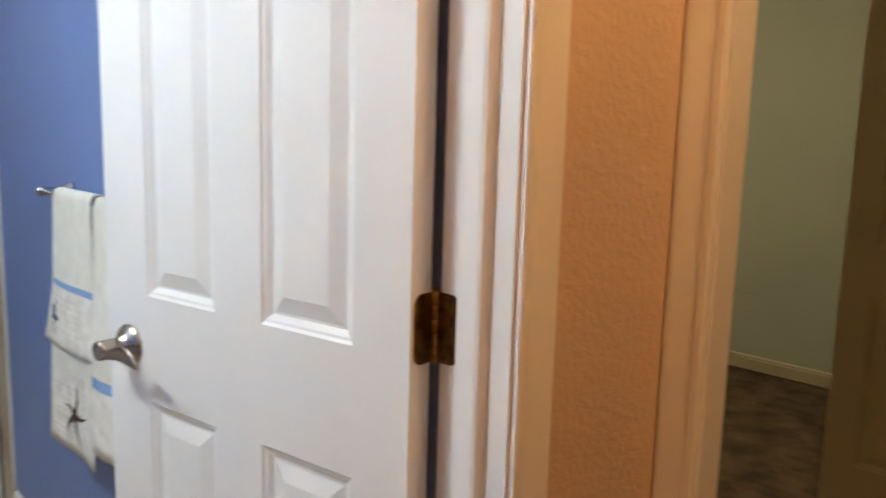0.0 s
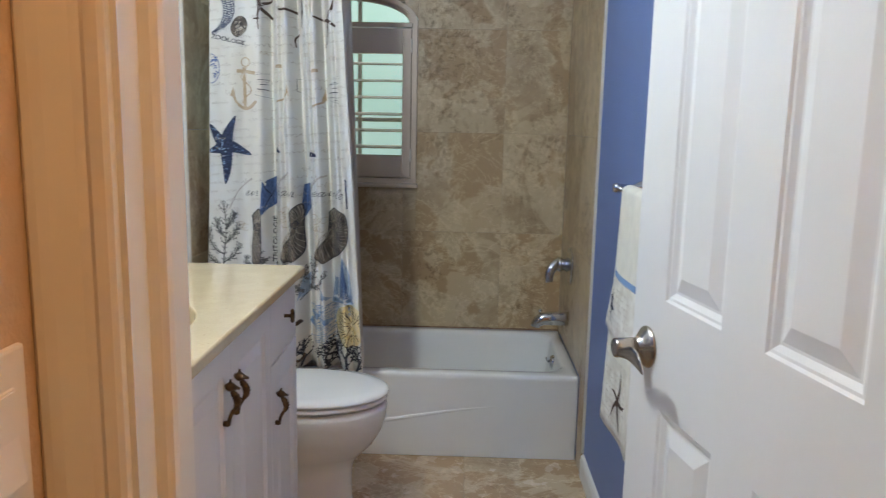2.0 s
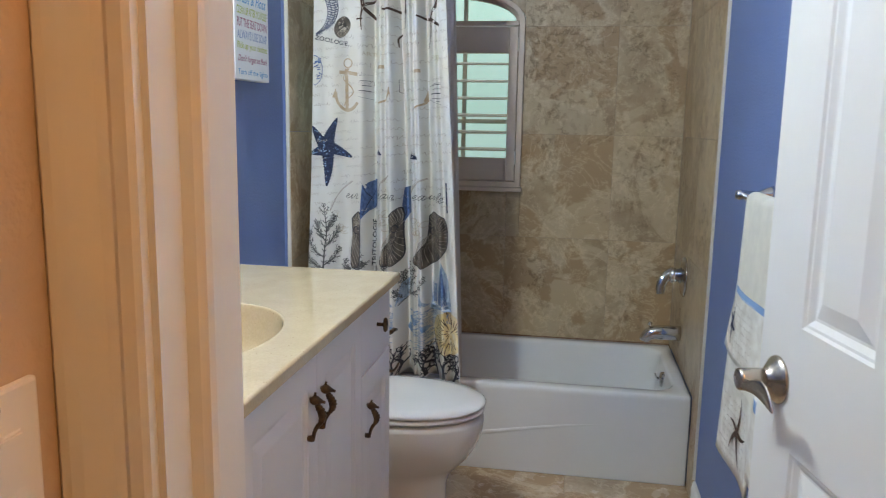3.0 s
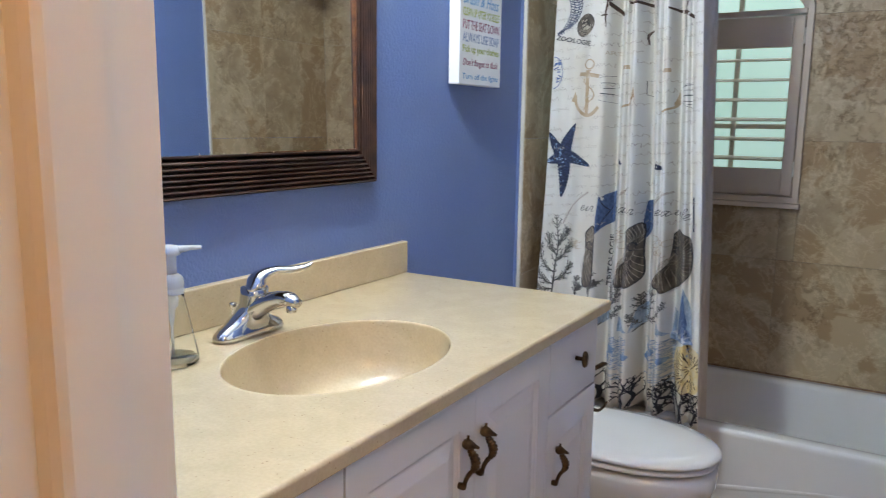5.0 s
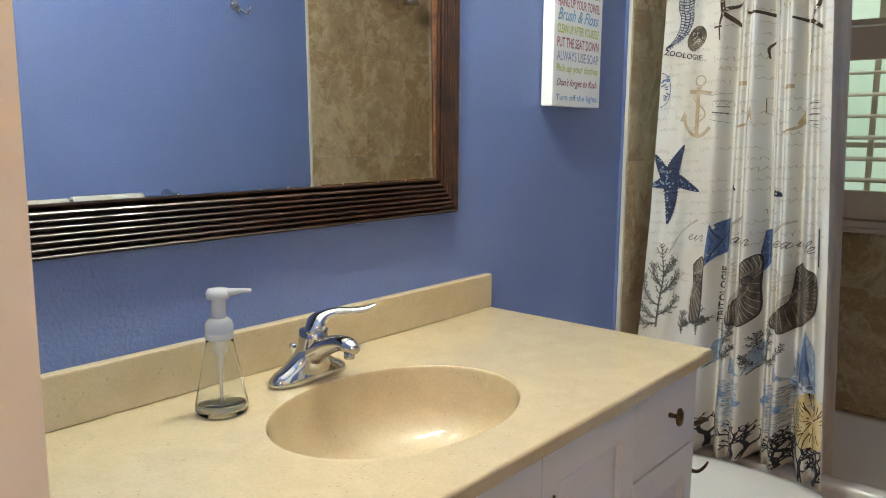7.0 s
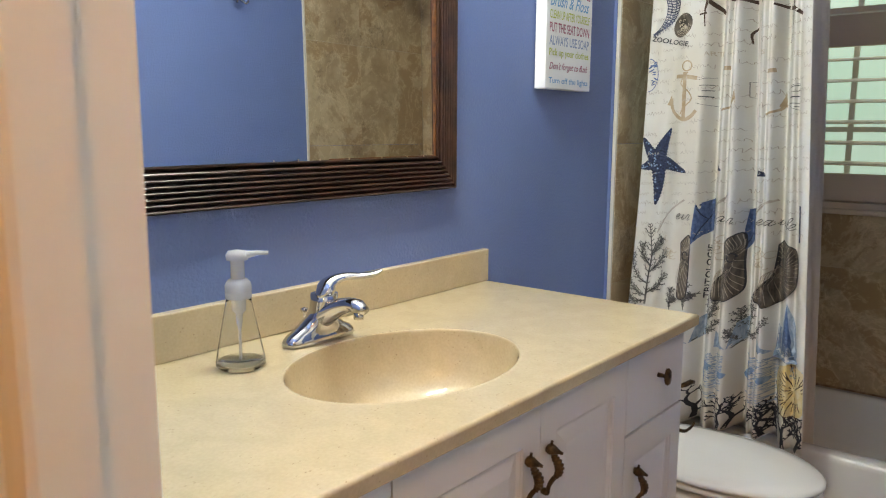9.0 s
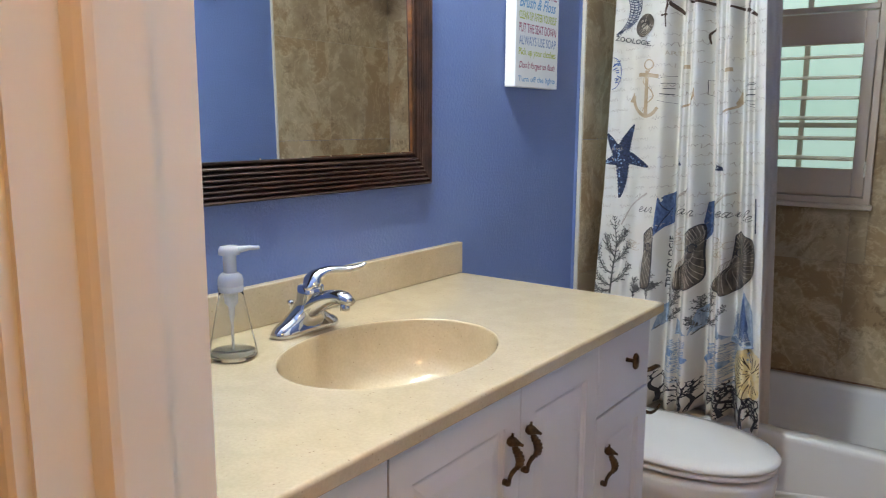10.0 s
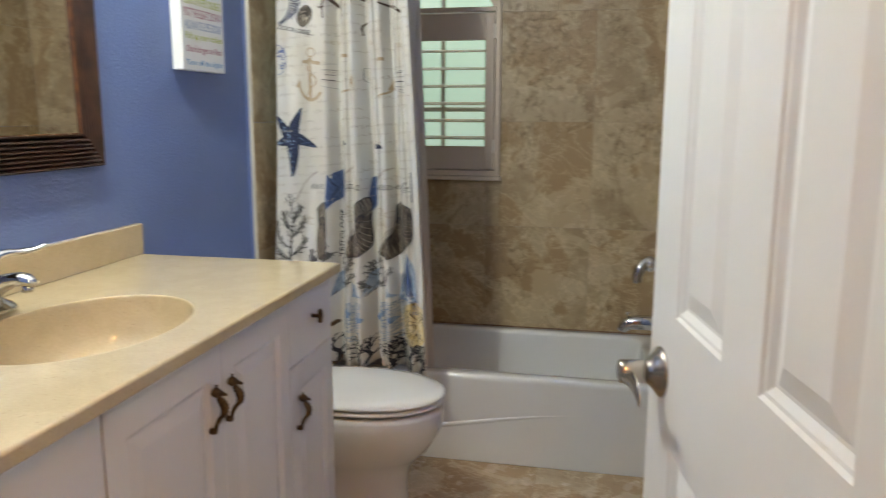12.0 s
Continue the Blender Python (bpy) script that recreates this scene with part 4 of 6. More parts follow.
def seahorse(y, top, parent):
    """An aged-bronze seahorse pull, head up, snout towards the far side, curled tail foot."""
    X = VX + 0.0185
    e = lambda u, v: (X + 0.014 + 0.74 * u, y + 0.55 * u, top - v)   # the casting lies slantwise off the door
    bm = bmesh.new()
    spine = curve_pts([e(0.002, 0.021), e(0.006, 0.029), e(0.012, 0.039), e(0.0135, 0.048), e(0.010, 0.057), e(0.004, 0.063), e(-0.001, 0.070), e(-0.004, 0.077), e(-0.005, 0.083)], 60)
    rad = []
    for k in range(61):
        t = k / 60
        r = 0.0038 + 0.0036 * math.sin(math.pi * min(1, t / 0.58)) if t < 0.58 else 0.0038 - 0.0008 * (t - 0.58) / 0.42
        rad.append(r * (1.10 if k % 4 < 2 or t > 0.6 else 0.86))
    tube(bm, spine, rad, 10, up=(1, 0, 0))
    tube(bm, [e(-0.0095, 0.011), e(-0.008, 0.012), e(-0.003, 0.014), e(0.003, 0.0155), e(0.009, 0.0175), e(0.014, 0.0195), e(0.0185, 0.0215)], [0.002, 0.0064, 0.0090, 0.0082, 0.0050, 0.0030, 0.0025], 14, flat=1.0, up=(0, 0, 1))
    tube(bm, [e(-0.001, 0.006), e(-0.0005, 0.003), e(0.0, 0.0005)], [0.0032, 0.0018, 0.0026], 8)
    tube(bm, [e(0.012, 0.046), e(0.0155, 0.053), e(0.0175, 0.0585)], [0.005, 0.0036, 0.0012], 8)
    tube(bm, [e(-0.002, 0.015), (X, y + 0.012, top - 0.017)], [0.0040, 0.0040], 8)
    lathe(bm, [(0.0, X + 0.013), (0.0045, X + 0.012), (0.0062, X + 0.008), (0.0055, X)], (0, y - 0.003, top - 0.086), "x", 12)
    return world_part("seahorse_pull", bm, "bronze", parent, "aged bronze seahorse pull", True)


seahorse(1.384, 0.822, dr_1)
seahorse(1.443, 0.822, dr_2)
seahorse(1.767, 0.667, dr_r)


def knob(y, z):
    X = VX + 0.0185
    bm = lathe(bmesh.new(), [(0.005, X), (0.0042, X + 0.013), (0.007, X + 0.018)], (0, y, z), "x", 12)
    rings = []
    for r, h in ((0.004, 0.016), (0.0095, 0.017), (0.0105, 0.021), (0.0085, 0.025), (0.0, 0.0265)):
        rings.append([(X + h, y + r * math.cos(2 * math.pi * k / 18), z + 1.75 * r * math.sin(2 * math.pi * k / 18)) for k in range(18)])
    loft(bm, rings)
    return world_part("drawer_knob", bm, "bronze", vanity, "oval aged bronze knob", True)


knob(1.868, 0.818)

# countertop with an integral oval bowl
CT = 0.919
BX, BYc, BA, BB = -0.405, 1.374, 0.165, 0.224
top = empty("vanity_countertop", (-0.44, 1.35, CT - 0.025), "cream speckled cultured-marble vanity top with an oval bowl moulded in", "countertop")
X0, X1, Y0, Y1 = LX + 0.001, -0.1565, EY1 + 0.002, 2.014
bm = bmesh.new()
N = 72


def rect_at(a):
    """Where the ray at angle a from the bowl's middle leaves the slab."""
    c, s = math.cos(a), math.sin(a)
    tx = (X1 - BX) / c if c > 1e-9 else (X0 - BX) / c if c < -1e-9 else 1e9
    ty = (Y1 - BYc) / s if s > 1e-9 else (Y0 - BYc) / s if s < -1e-9 else 1e9
    t = min(tx, ty)
    return BX + t * c, BYc + t * s


angs = sorted([2 * math.pi * k / N for k in range(N)] + [math.atan2(y - BYc, x - BX) % (2 * math.pi) for x in (X0, X1) for y in (Y0, Y1)])


def rim(k):
    out = []
    for a in angs:
        c, s = math.cos(a), math.sin(a)
        t = 1 / math.sqrt((c / (BA * k)) ** 2 + (s / (BB * k)) ** 2)
        out.append((BX + t * c, BYc + t * s))
    return out


def inset(p, d):
    return (min(max(p[0], X0), X1 - d), min(max(p[1], Y0), Y1 - d))


R = [rect_at(a) for a in angs]
rings = [[(*inset(p, 0.022), CT - 0.0255) for p in R], [(*inset(p, 0.003), CT - 0.0255) for p in R], [(*inset(p, 0), CT - 0.0225) for p in R], [(*inset(p, 0), CT - 0.0055) for p in R], [(*inset(p, 0.0008), CT - 0.003) for p in R], [(*inset(p, 0.0025), CT - 0.001) for p in R], [(*inset(p, 0.0055), CT) for p in R]]
rings.append([(*p, CT) for p in rim(1.034)])
for k, z in ((1.026, -0.0003), (1.018, -0.0006), (1.010, -0.0007), (1.003, -0.0002), (0.998, 0.0012), (0.994, 0.0045), (0.989, 0.011), (0.980, 0.024), (0.962, 0.046), (0.928, 0.073), (0.865, 0.099), (0.74, 0.119), (0.54, 0.131), (0.27, 0.137), (0.09, 0.139)):
    rings.append([(*p, CT - z) for p in rim(k)])
loft(bm, rings, True, False, False)
slab_top = world_part("bowl_and_slab", bm, "counter", top)
for p in slab_top.data.polygons:
    p.use_smooth = 0.02 < abs(p.normal.z) < 0.99995
bs = slab(X0, X0 + 0.020, Y0, Y1, CT + 0.0003, 1.001, bevel=0.003)
world_part("backsplash", out_of_square(bs), "counter", top, "cream speckled backsplash strip")
world_part("drain", lathe(bmesh.new(), [(0, -0.004), (0.018, -0.003), (0.024, 0.0), (0.026, -0.002)], (BX, BYc, CT - 0.135), "z", 24), "chrome", top, "chrome drain", True)

# faucet
FXc, FYc = -0.612, 1.362
faucet = empty("basin_faucet", (FXc, FYc, CT), "polished chrome single-lever basin faucet", "faucet")


def oval(cx, a, b, z, n=28, p=2.4):
    out = []
    for k in range(n):
        t = 2 * math.pi * k / n
        c, s = math.cos(t), math.sin(t)
        out.append((cx + a * math.copysign(abs(c) ** (2 / p), c), FYc + b * math.copysign(abs(s) ** (2 / p), s), z))
    return out


bm = bmesh.new()
loft(bm, [oval(FXc, 0.0255, 0.077, CT + 0.0005, p=2.8), oval(FXc, 0.0275, 0.080, CT + 0.005, p=2.8), oval(FXc, 0.0265, 0.078, CT + 0.013), oval(FXc, 0.0250, 0.069, CT + 0.020), oval(FXc + 0.001, 0.0245, 0.054, CT + 0.027), oval(FXc + 0.002, 0.0245, 0.040, CT + 0.036),
          oval(FXc + 0.006, 0.0235, 0.0275, CT + 0.048), oval(FXc + 0.012, 0.0220, 0.0240, CT + 0.062), oval(FXc + 0.015, 0.0230, 0.0240, CT + 0.076), oval(FXc + 0.016, 0.0228, 0.0232, CT + 0.090)], True, True, True)
world_part("faucet_base", bm, "chrome", faucet, smooth=True)
pts = curve_pts([(FXc + 0.000, FYc, CT + 0.036), (FXc + 0.026, FYc, CT + 0.054), (FXc + 0.058, FYc, CT + 0.071), (FXc + 0.092, FYc, CT + 0.079), (FXc + 0.120, FYc, CT + 0.073)], 20)
world_part("spout", tube(bmesh.new(), pts, [0.027 - 0.0008 * k if k < 14 else 0.0158 - 0.0001 * (k - 14) if k < 18 else 0.0153 - 0.006 * (k - 17) / 3 for k in range(21)], 18, flat=0.80, up=(0, 0, 1)), "chrome", faucet, smooth=True)
world_part("aerator", lathe(bmesh.new(), [(0, CT + 0.056), (0.0085, CT + 0.056), (0.0090, CT + 0.058), (0.0090, CT + 0.072)], (FXc + 0.104, FYc, 0), "z", 18), "chrome", faucet, smooth=True)
pts = curve_pts([(FXc + 0.016, FYc, CT + 0.084), (FXc + 0.018, FYc + 0.002, CT + 0.096), (FXc + 0.022, FYc + 0.012, CT + 0.109), (FXc + 0.034, FYc + 0.034, CT + 0.1175), (FXc + 0.050, FYc + 0.060, CT + 0.1165), (FXc + 0.066, FYc + 0.078, CT + 0.120), (FXc + 0.076, FYc + 0.089, CT + 0.1275)], 28)
world_part("lever_handle", tube(bmesh.new(), pts, [0.0236, 0.0250, 0.0256, 0.0260, 0.0258, 0.0252, 0.0243, 0.0232, 0.0215, 0.0197, 0.0178, 0.0160, 0.0145, 0.0128, 0.012, 0.0115, 0.011, 0.0107, 0.0104, 0.0101, 0.0098, 0.0095, 0.0091, 0.0086, 0.008, 0.0072, 0.0062, 0.0048, 0.0025], 18, flat=0.62), "chrome", faucet, smooth=True)
bm = lathe(bmesh.new(), [(0.0028, CT + 0.01), (0.0028, CT + 0.045), (0.007, CT + 0.047), (0.0075, CT + 0.053), (0.0, CT + 0.055)], (FXc - 0.040, FYc, 0), "z", 12)
world_part("drain_rod", bm, "chrome", faucet, "chrome pop-up rod", True)

# soap pump bottle
SX, SY = -0.587, 1.174
soap = empty("soap_pump_bottle", (SX, SY, CT), "clear foaming-soap pump bottle, nearly empty, on the vanity top", "soap dispenser")
outer = [(0.0, 0.0015), (0.036, 0.0015), (0.0395, 0.006), (0.039, 0.014), (0.033, 0.045), (0.0262, 0.080), (0.0205, 0.108), (0.0195, 0.116)]
inner = [(0.0184, 0.116), (0.0194, 0.108), (0.0250, 0.080), (0.0317, 0.045), (0.0375, 0.014), (0.036, 0.0075), (0.0, 0.006)]
world_part("bottle", lathe(bmesh.new(), [(r, CT + h) for r, h in outer + inner], (SX, SY, 0), "z", 36), "bottle", soap, "clear conical bottle", True)
M["soap"] = mat("thin_blue_grey_soap", (0.82, 0.87, 0.88), 0.05, trans=0.95, ior=1.2, var=0.0)
world_part("soap", lathe(bmesh.new(), [(0, CT + 0.0065), (0.0355, CT + 0.0078), (0.0364, CT + 0.0115), (0.0, CT + 0.0118)], (SX, SY, 0), "z", 32), "soap", soap, "thin layer of soap in the bottom", True)
world_part("collar", lathe(bmesh.new(), [(0.0, CT + 0.114), (0.0203, CT + 0.114), (0.0209, CT + 0.116), (0.0209, CT + 0.1225), (0.0200, CT + 0.124), (0.0209, CT + 0.1255), (0.0209, CT + 0.134), (0.0192, CT + 0.140), (0.0155, CT + 0.144), (0.0120, CT + 0.146), (0, CT + 0.146)], (SX, SY, 0), "z", 30), "frost", soap, "frosted plastic collar", True)
bm = lathe(bmesh.new(), [(0.0, CT + 0.146), (0.0108, CT + 0.146), (0.0110, CT + 0.174), (0.0172, CT + 0.176), (0.0176, CT + 0.184), (0.014, CT + 0.190), (0.0, CT + 0.1915)], (SX, SY, 0), "z", 24)
tube(bm, [(SX, SY, CT + 0.183), (SX + 0.012, SY + 0.012, CT + 0.184), (SX + 0.024, SY + 0.022, CT + 0.1865), (SX + 0.036, SY + 0.033, CT + 0.187)], [0.0095, 0.0075, 0.0050, 0.0036], 12, flat=0.8)
world_part("pump_head", bm, "frost", soap, "frosted plastic pump head with a short nozzle", True)
world_part("dip_tube", lathe(bmesh.new(), [(0.0025, CT + 0.012), (0.0022, CT + 0.06), (0.005, CT + 0.075), (0.0055, CT + 0.088), (0.011, CT + 0.094), (0.0125, CT + 0.116)], (SX, SY, 0), "z", 14), "frost", soap, "frosted dip tube", True)

# mirror in a ribbed dark frame
MY0, MY1, MZ0, MZ1, MW = 0.80, 1.883, 1.162, 2.02, 0.085
mir = empty("wall_mirror", (LX, (MY0 + MY1) / 2, MZ0), "large wall mirror in a dark ribbed wood frame", "mirror")
prof = [(0.0, 0.0), (0.0, 0.012)]
for k in range(7):
    u = 0.001 + k * 0.0100
    base = 0.013 + 0.0008 * k
    prof += [(u, base - 0.009), (u + 0.0012, base + 0.0035), (u + 0.0034, base + 0.0055), (u + 0.0056, base + 0.0035), (u + 0.0068, base - 0.009)]
prof += [(0.073, 0.017), (0.0745, 0.021), (0.077, 0.021), (0.0775, 0.0)]
gilt = [(0.0777, 0.0), (0.0777, 0.015), (0.0800, 0.015), (0.0815, 0.009), (0.0815, 0.0)]


def picture_frame(bm, prof, y0, y1, z0, z1, x):
    rings = []
    for (cy, cz, sy, sz) in ((y0, z0, 1, 1), (y1, z0, -1, 1), (y1, z1, -1, -1), (y0, z1, 1, -1), (y0, z0, 1, 1)):
        rings.append([(x + v, cy + sy * u, cz + sz * u) for u, v in prof])
    return loft(bm, rings, True)


world_part("mirror_frame", out_of_square(picture_frame(bmesh.new(), prof, MY0, MY1, MZ0, MZ1, LX + 0.001)), "wood", mir, "dark brown ribbed wood frame")
world_part("gilt_edge", out_of_square(picture_frame(bmesh.new(), gilt, MY0, MY1, MZ0, MZ1, LX + 0.001)), "gilt", mir, "worn gilt inner edge")
bm = slab(LX + 0.0015, LX + 0.0045, MY0 + 0.078, MY1 - 0.078, MZ0 + 0.078, MZ1 - 0.078)
for v in bm.verts:
    v.co.x += 0.0072 * (MY1 - v.co.y) + 0.011 * (MZ1 - v.co.z)
world_part("mirror_glass", out_of_square(bm), "mirror", mir, "clear mirror glass")

for k in range(13):
    ty = MY1 - 0.078 - 0.073 * (k + 0.6 + 0.25 * math.sin(5 * k))
    world_part("gilt_tick", out_of_square(slab(LX + 0.0165, LX + 0.0173, ty - 0.0012, ty + 0.0012, MZ0 + 0.0775, MZ0 + 0.0812)), "tick", mir, "pale worn nick on the gilt edge")

# vanity light bar over the mirror
lb = empty("vanity_light", (LX, 1.42, 2.26), "chrome vanity light bar with glowing globes above the mirror", "wall lamp")
world_part("back_plate", slab(LX + 0.001, LX + 0.03, 1.10, 1.74, 2.21, 2.32, bevel=0.006), "chrome", lb, "chrome back plate")
for y in (1.18, 1.34, 1.50, 1.66):
    world_part("socket", lathe(bmesh.new(), [(0.012, LX + 0.03), (0.012, LX + 0.15), (0.022, LX + 0.155), (0.024, LX + 0.192)], (0, y, 2.265), "x", 16), "chrome", lb)
    pr = [(0.045 * math.sin(math.pi * k / 10), LX + 0.235 - 0.045 * math.cos(math.pi * k / 10)) for k in range(11)]
    world_part("globe", lathe(bmesh.new(), pr, (0, y, 2.265), "x", 20), "bulb", lb, "glowing white globe bulb", True)
hl = empty("hall_ceiling_light", (0.85, -0.10, CEIL), "flush hall ceiling light with a warm glowing glass dish", "ceiling light")
world_part("dish", lathe(bmesh.new(), [(0.0, CEIL - 0.09), (0.06, CEIL - 0.085), (0.12, CEIL - 0.06), (0.15, CEIL - 0.02), (0.15, CEIL - 0.002)], (0.85, -0.10, 0), "z", 28), "lamp", hl, "glowing warm glass dish", True)
# unseen lamp added to brighten the bedroom; no fixture is known there
bl = empty("bedroom_ceiling_light", (2.6, 2.0, CEIL), "unseen lamp added to lift the dark bedroom", "ceiling light")
world_part("dish", lathe(bmesh.new(), [(0.0, CEIL - 0.07), (0.09, CEIL - 0.06), (0.14, CEIL - 0.02), (0.14, CEIL - 0.002)], (2.6, 2.0, 0), "z", 24), "lamp2", bl, "glowing dish of the added bedroom lamp", True)

# canvas sign
sign = empty("wall_sign", (LX, 2.357, 1.411), "white box canvas sign with bathroom rules in coloured lettering", "wall sign")
SH = 0.52
world_part("canvas", slab(LX + 0.001, -0.690, 2.235, 2.479, 1.411, 1.411 + SH, bevel=0.002), "canvas", sign, "white box canvas")


def text_mesh(words, width, height, slant=0.0):
    """A flat mesh of the built-in font, scaled to width and height, lower left at 0, 0."""
    cu = bpy.data.curves.new("words", "FONT")
    cu.body = words
    cu.resolution_u = 3
    cu.offset = 0.012
    ob = new("words", cu)
    bpy.context.view_layer.update()
    me = bpy.data.meshes.new_from_object(ob.evaluated_get(bpy.context.evaluated_depsgraph_get()))
    bpy.data.objects.remove(ob)
    bm = bmesh.new()
    bm.from_mesh(me)
    bpy.data.meshes.remove(me)
    xs, ys = [v.co.x for v in bm.verts], [v.co.y for v in bm.verts]
    sx, sy = width / (max(xs) - min(xs)), height / (max(ys) - min(ys))
    x0, y0 = min(xs), min(ys)
    width = width - slant * height
    sx = width / (max(xs) - x0)
    for v in bm.verts:
        v.co = ((v.co.x - x0) * sx + slant * (v.co.y - y0) * sy, (v.co.y - y0) * sy, 0)
    return bm


LINES = [("Turn off the lights", 0.0145, "t_blue", 1.428), ("Don't forget to flush", 0.0175, "t_red", 1.464), ("Pick up your clothes", 0.0175, "t_green", 1.500), ("ALWAYS USE SOAP", 0.018, "t_grey", 1.533),
         ("PUT THE SEAT DOWN", 0.018, "t_red", 1.567), ("CLEAN UP AFTER YOURSELF", 0.016, "t_green", 1.602), ("Brush & Floss", 0.022, "t_blue", 1.634), ("HANG UP YOUR TOWEL", 0.017, "t_red", 1.668), ("WASH YOUR HANDS", 0.017, "t_green", 1.702)]
for words, h, m, z in LINES:
    bm = text_mesh(words, 0.212, h * 1.4, 0.35 if m == "t_red" and "flush" in words or "&" in words else 0.0)
    for v in bm.verts:
        v.co = (-0.6892, 2.251 + v.co.x, z - 0.007 + v.co.y)
    world_part("lettering", bm, m, sign, "coloured line of lettering")

# ---- towel bar and towels ----
TBX, TBZ = 0.665, 1.140
bar = empty("towel_bar", (RX, 1.78, TBZ), "chrome towel bar on the blue wall behind the door", "towel bar")
world_part("rod", tube(bmesh.new(), [(TBX, 1.44, TBZ), (TBX, 2.055, TBZ)], 0.0085, 14, up=(1, 0, 0)), "chrome", bar, smooth=True)
for y in (1.46, 2.045):
    world_part("post", lathe(bmesh.new(), [(0.0, TBX - 0.016), (0.010, TBX - 0.014), (0.013, TBX - 0.004), (0.011, TBX + 0.012), (0.010, TBX + 0.035), (0.022, RX - 0.008), (0.024, RX - 0.001)], (0, y, TBZ), "x", 20), "chrome", bar, smooth=True)


def towel(name, y0, y1, z_front, z_back, off, label, bend=0.0, band_z=None, flare=0.0):
    """A towel folded over the rod: it falls in front and behind, with soft folds."""
    t = empty(name, (TBX, (y0 + y1) / 2, z_front), label, "towel")
    ny, rows = 14, []
    path = []
    zf = [z_front + (TBZ - z_front) * k / 22 for k in range(23)]
    for z in zf:
        path.append((-1, z))
    for k in range(1, 8):
        a = math.pi * k / 8
        path.append((-math.cos(a), TBZ + (0.011 + off) * math.sin(a)))
    for k in range(23):
        path.append((1, TBZ - (TBZ - z_back) * k / 22))
    w = 0.011 + off
    grid = []
    for s, z in path:
        row = []
        drop = max(0, TBZ - z)
        for j in range(ny + 1):
            v = j / ny
            y = y0 + (y1 - y0) * v + bend * drop * v
            if flare and s < 0 and z < band_z:
                y += flare * v * (band_z - z) / (band_z - z_front)
            x = TBX + s * w + 0.006 * math.sin(5 * v + 3 * off * 100) * min(1, drop * 4) - (0.02 * drop if s < 0 else 0)
            if s > 0:
                x = min(x, RX - 0.012)
            row.append((x, y, z))
        grid.append(row)
    bm = bmesh.new()
    V = [[bm.verts.new(p) for p in r] for r in grid]
    for i, (a, b) in enumerate(zip(V, V[1:])):
        for j in range(ny):
            f = bm.faces.new((a[j], a[j + 1], b[j + 1], b[j]))
            zc = grid[i][0][2]
            f.material_index = 0
            if band_z and path[i][0] < 0:
                if zc < band_z - 0.012:
                    f.material_index = 1
                elif zc < band_z + 0.008:
                    f.material_index = 2
    bmesh.ops.recalc_face_normals(bm, faces=bm.faces)
    ob = world_part("cloth", bm, ["towel", "towel_print", "band"], t, smooth=True)
    so = ob.modifiers.new("thick", "SOLIDIFY")
    so.thickness, so.offset = 0.005, 0
    return t


towel_a = towel("hand_towel", 1.668, 1.908, 0.790, 0.80, 0.006, "cream hand towel with navy starfish, folded over the towel bar", 0.10, 0.930, flare=0.055)
towel_b = towel("bath_towel", 1.690, 1.905, 0.545, 0.58, 0.000, "cream towel with brown starfish, hanging under the hand towel", 0.10, 0.722)
towel_c = towel("bath_towel", 1.500, 1.654, 0.600, 0.63, 0.002, "cream towel with blue band on the bar behind the door", 0.04, 0.752)


def flat_fan(bm, pts, place, n=6):
    """Fills an outline round its middle with a fine fan, so that it can follow folds."""
    c = (sum(p[0] for p in pts) / len(pts), sum(p[1] for p in pts) / len(pts))
    rings = []
    for k in range(1, n + 1):
        f = k / n
        ring = []
        for i, p in enumerate(pts):
            q = pts[(i + 1) % len(pts)]
            for s in range(3):
                e = (p[0] + (q[0] - p[0]) * s / 3, p[1] + (q[1] - p[1]) * s / 3)
                ring.append(bm.verts.new(place(c[0] + (e[0] - c[0]) * f, c[1] + (e[1] - c[1]) * f)))
        rings.append(ring)
    m = bm.verts.new(place(*c))
    L = len(rings[0])
    for i in range(L):
        bm.faces.new((m, rings[0][i], rings[0][(i + 1) % L]))
    for a, b in zip(rings, rings[1:]):
        for i in range(L):
            bm.faces.new((a[i], b[i], b[(i + 1) % L], a[(i + 1) % L]))


def face_of(y0, y1, z_front, off, bend, band_z, flare):
    """A place just off the front of a towel."""
    def at(y, z):
        drop = max(0, TBZ - z)
        wide = (y1 - y0) + bend * drop + (flare * (band_z - z) / (band_z - z_front) if z < band_z else 0)
        v = min(max((y - y0) / wide, 0.01), 0.985)
        x = TBX - (0.011 + off) + 0.006 * math.sin(5 * v + 3 * off * 100) * min(1, drop * 4) - 0.02 * drop
        return (x - 0.0046, y0 + wide * v, z)
    return at


on_a = face_of(1.668, 1.908, 0.790, 0.006, 0.10, 0.930, 0.055)
on_b = face_of(1.690, 1.905, 0.545, 0.000, 0.10, 0.722, 0.0)
TR = random.Random(11)


def thin_star(bm, cx, cz, arms, w, place):
    for deg, rr in arms:
        a = radians(deg)
        prev = None
        for k in range(9):
            t = k / 8
            h = w * (1 - t) ** 0.8 + 0.0008
            bow = 0.10 * rr * math.sin(math.pi * t)
            p = [(cx + t * rr * math.cos(a) - (bow + s * h) * math.sin(a), cz + t * rr * math.sin(a) + (bow + s * h) * math.cos(a)) for s in (1, -1)]
            cur = [bm.verts.new(place(*q)) for q in p]
            if prev:
                bm.faces.new((prev[0], prev[1], cur[1], cur[0]))
            prev = cur


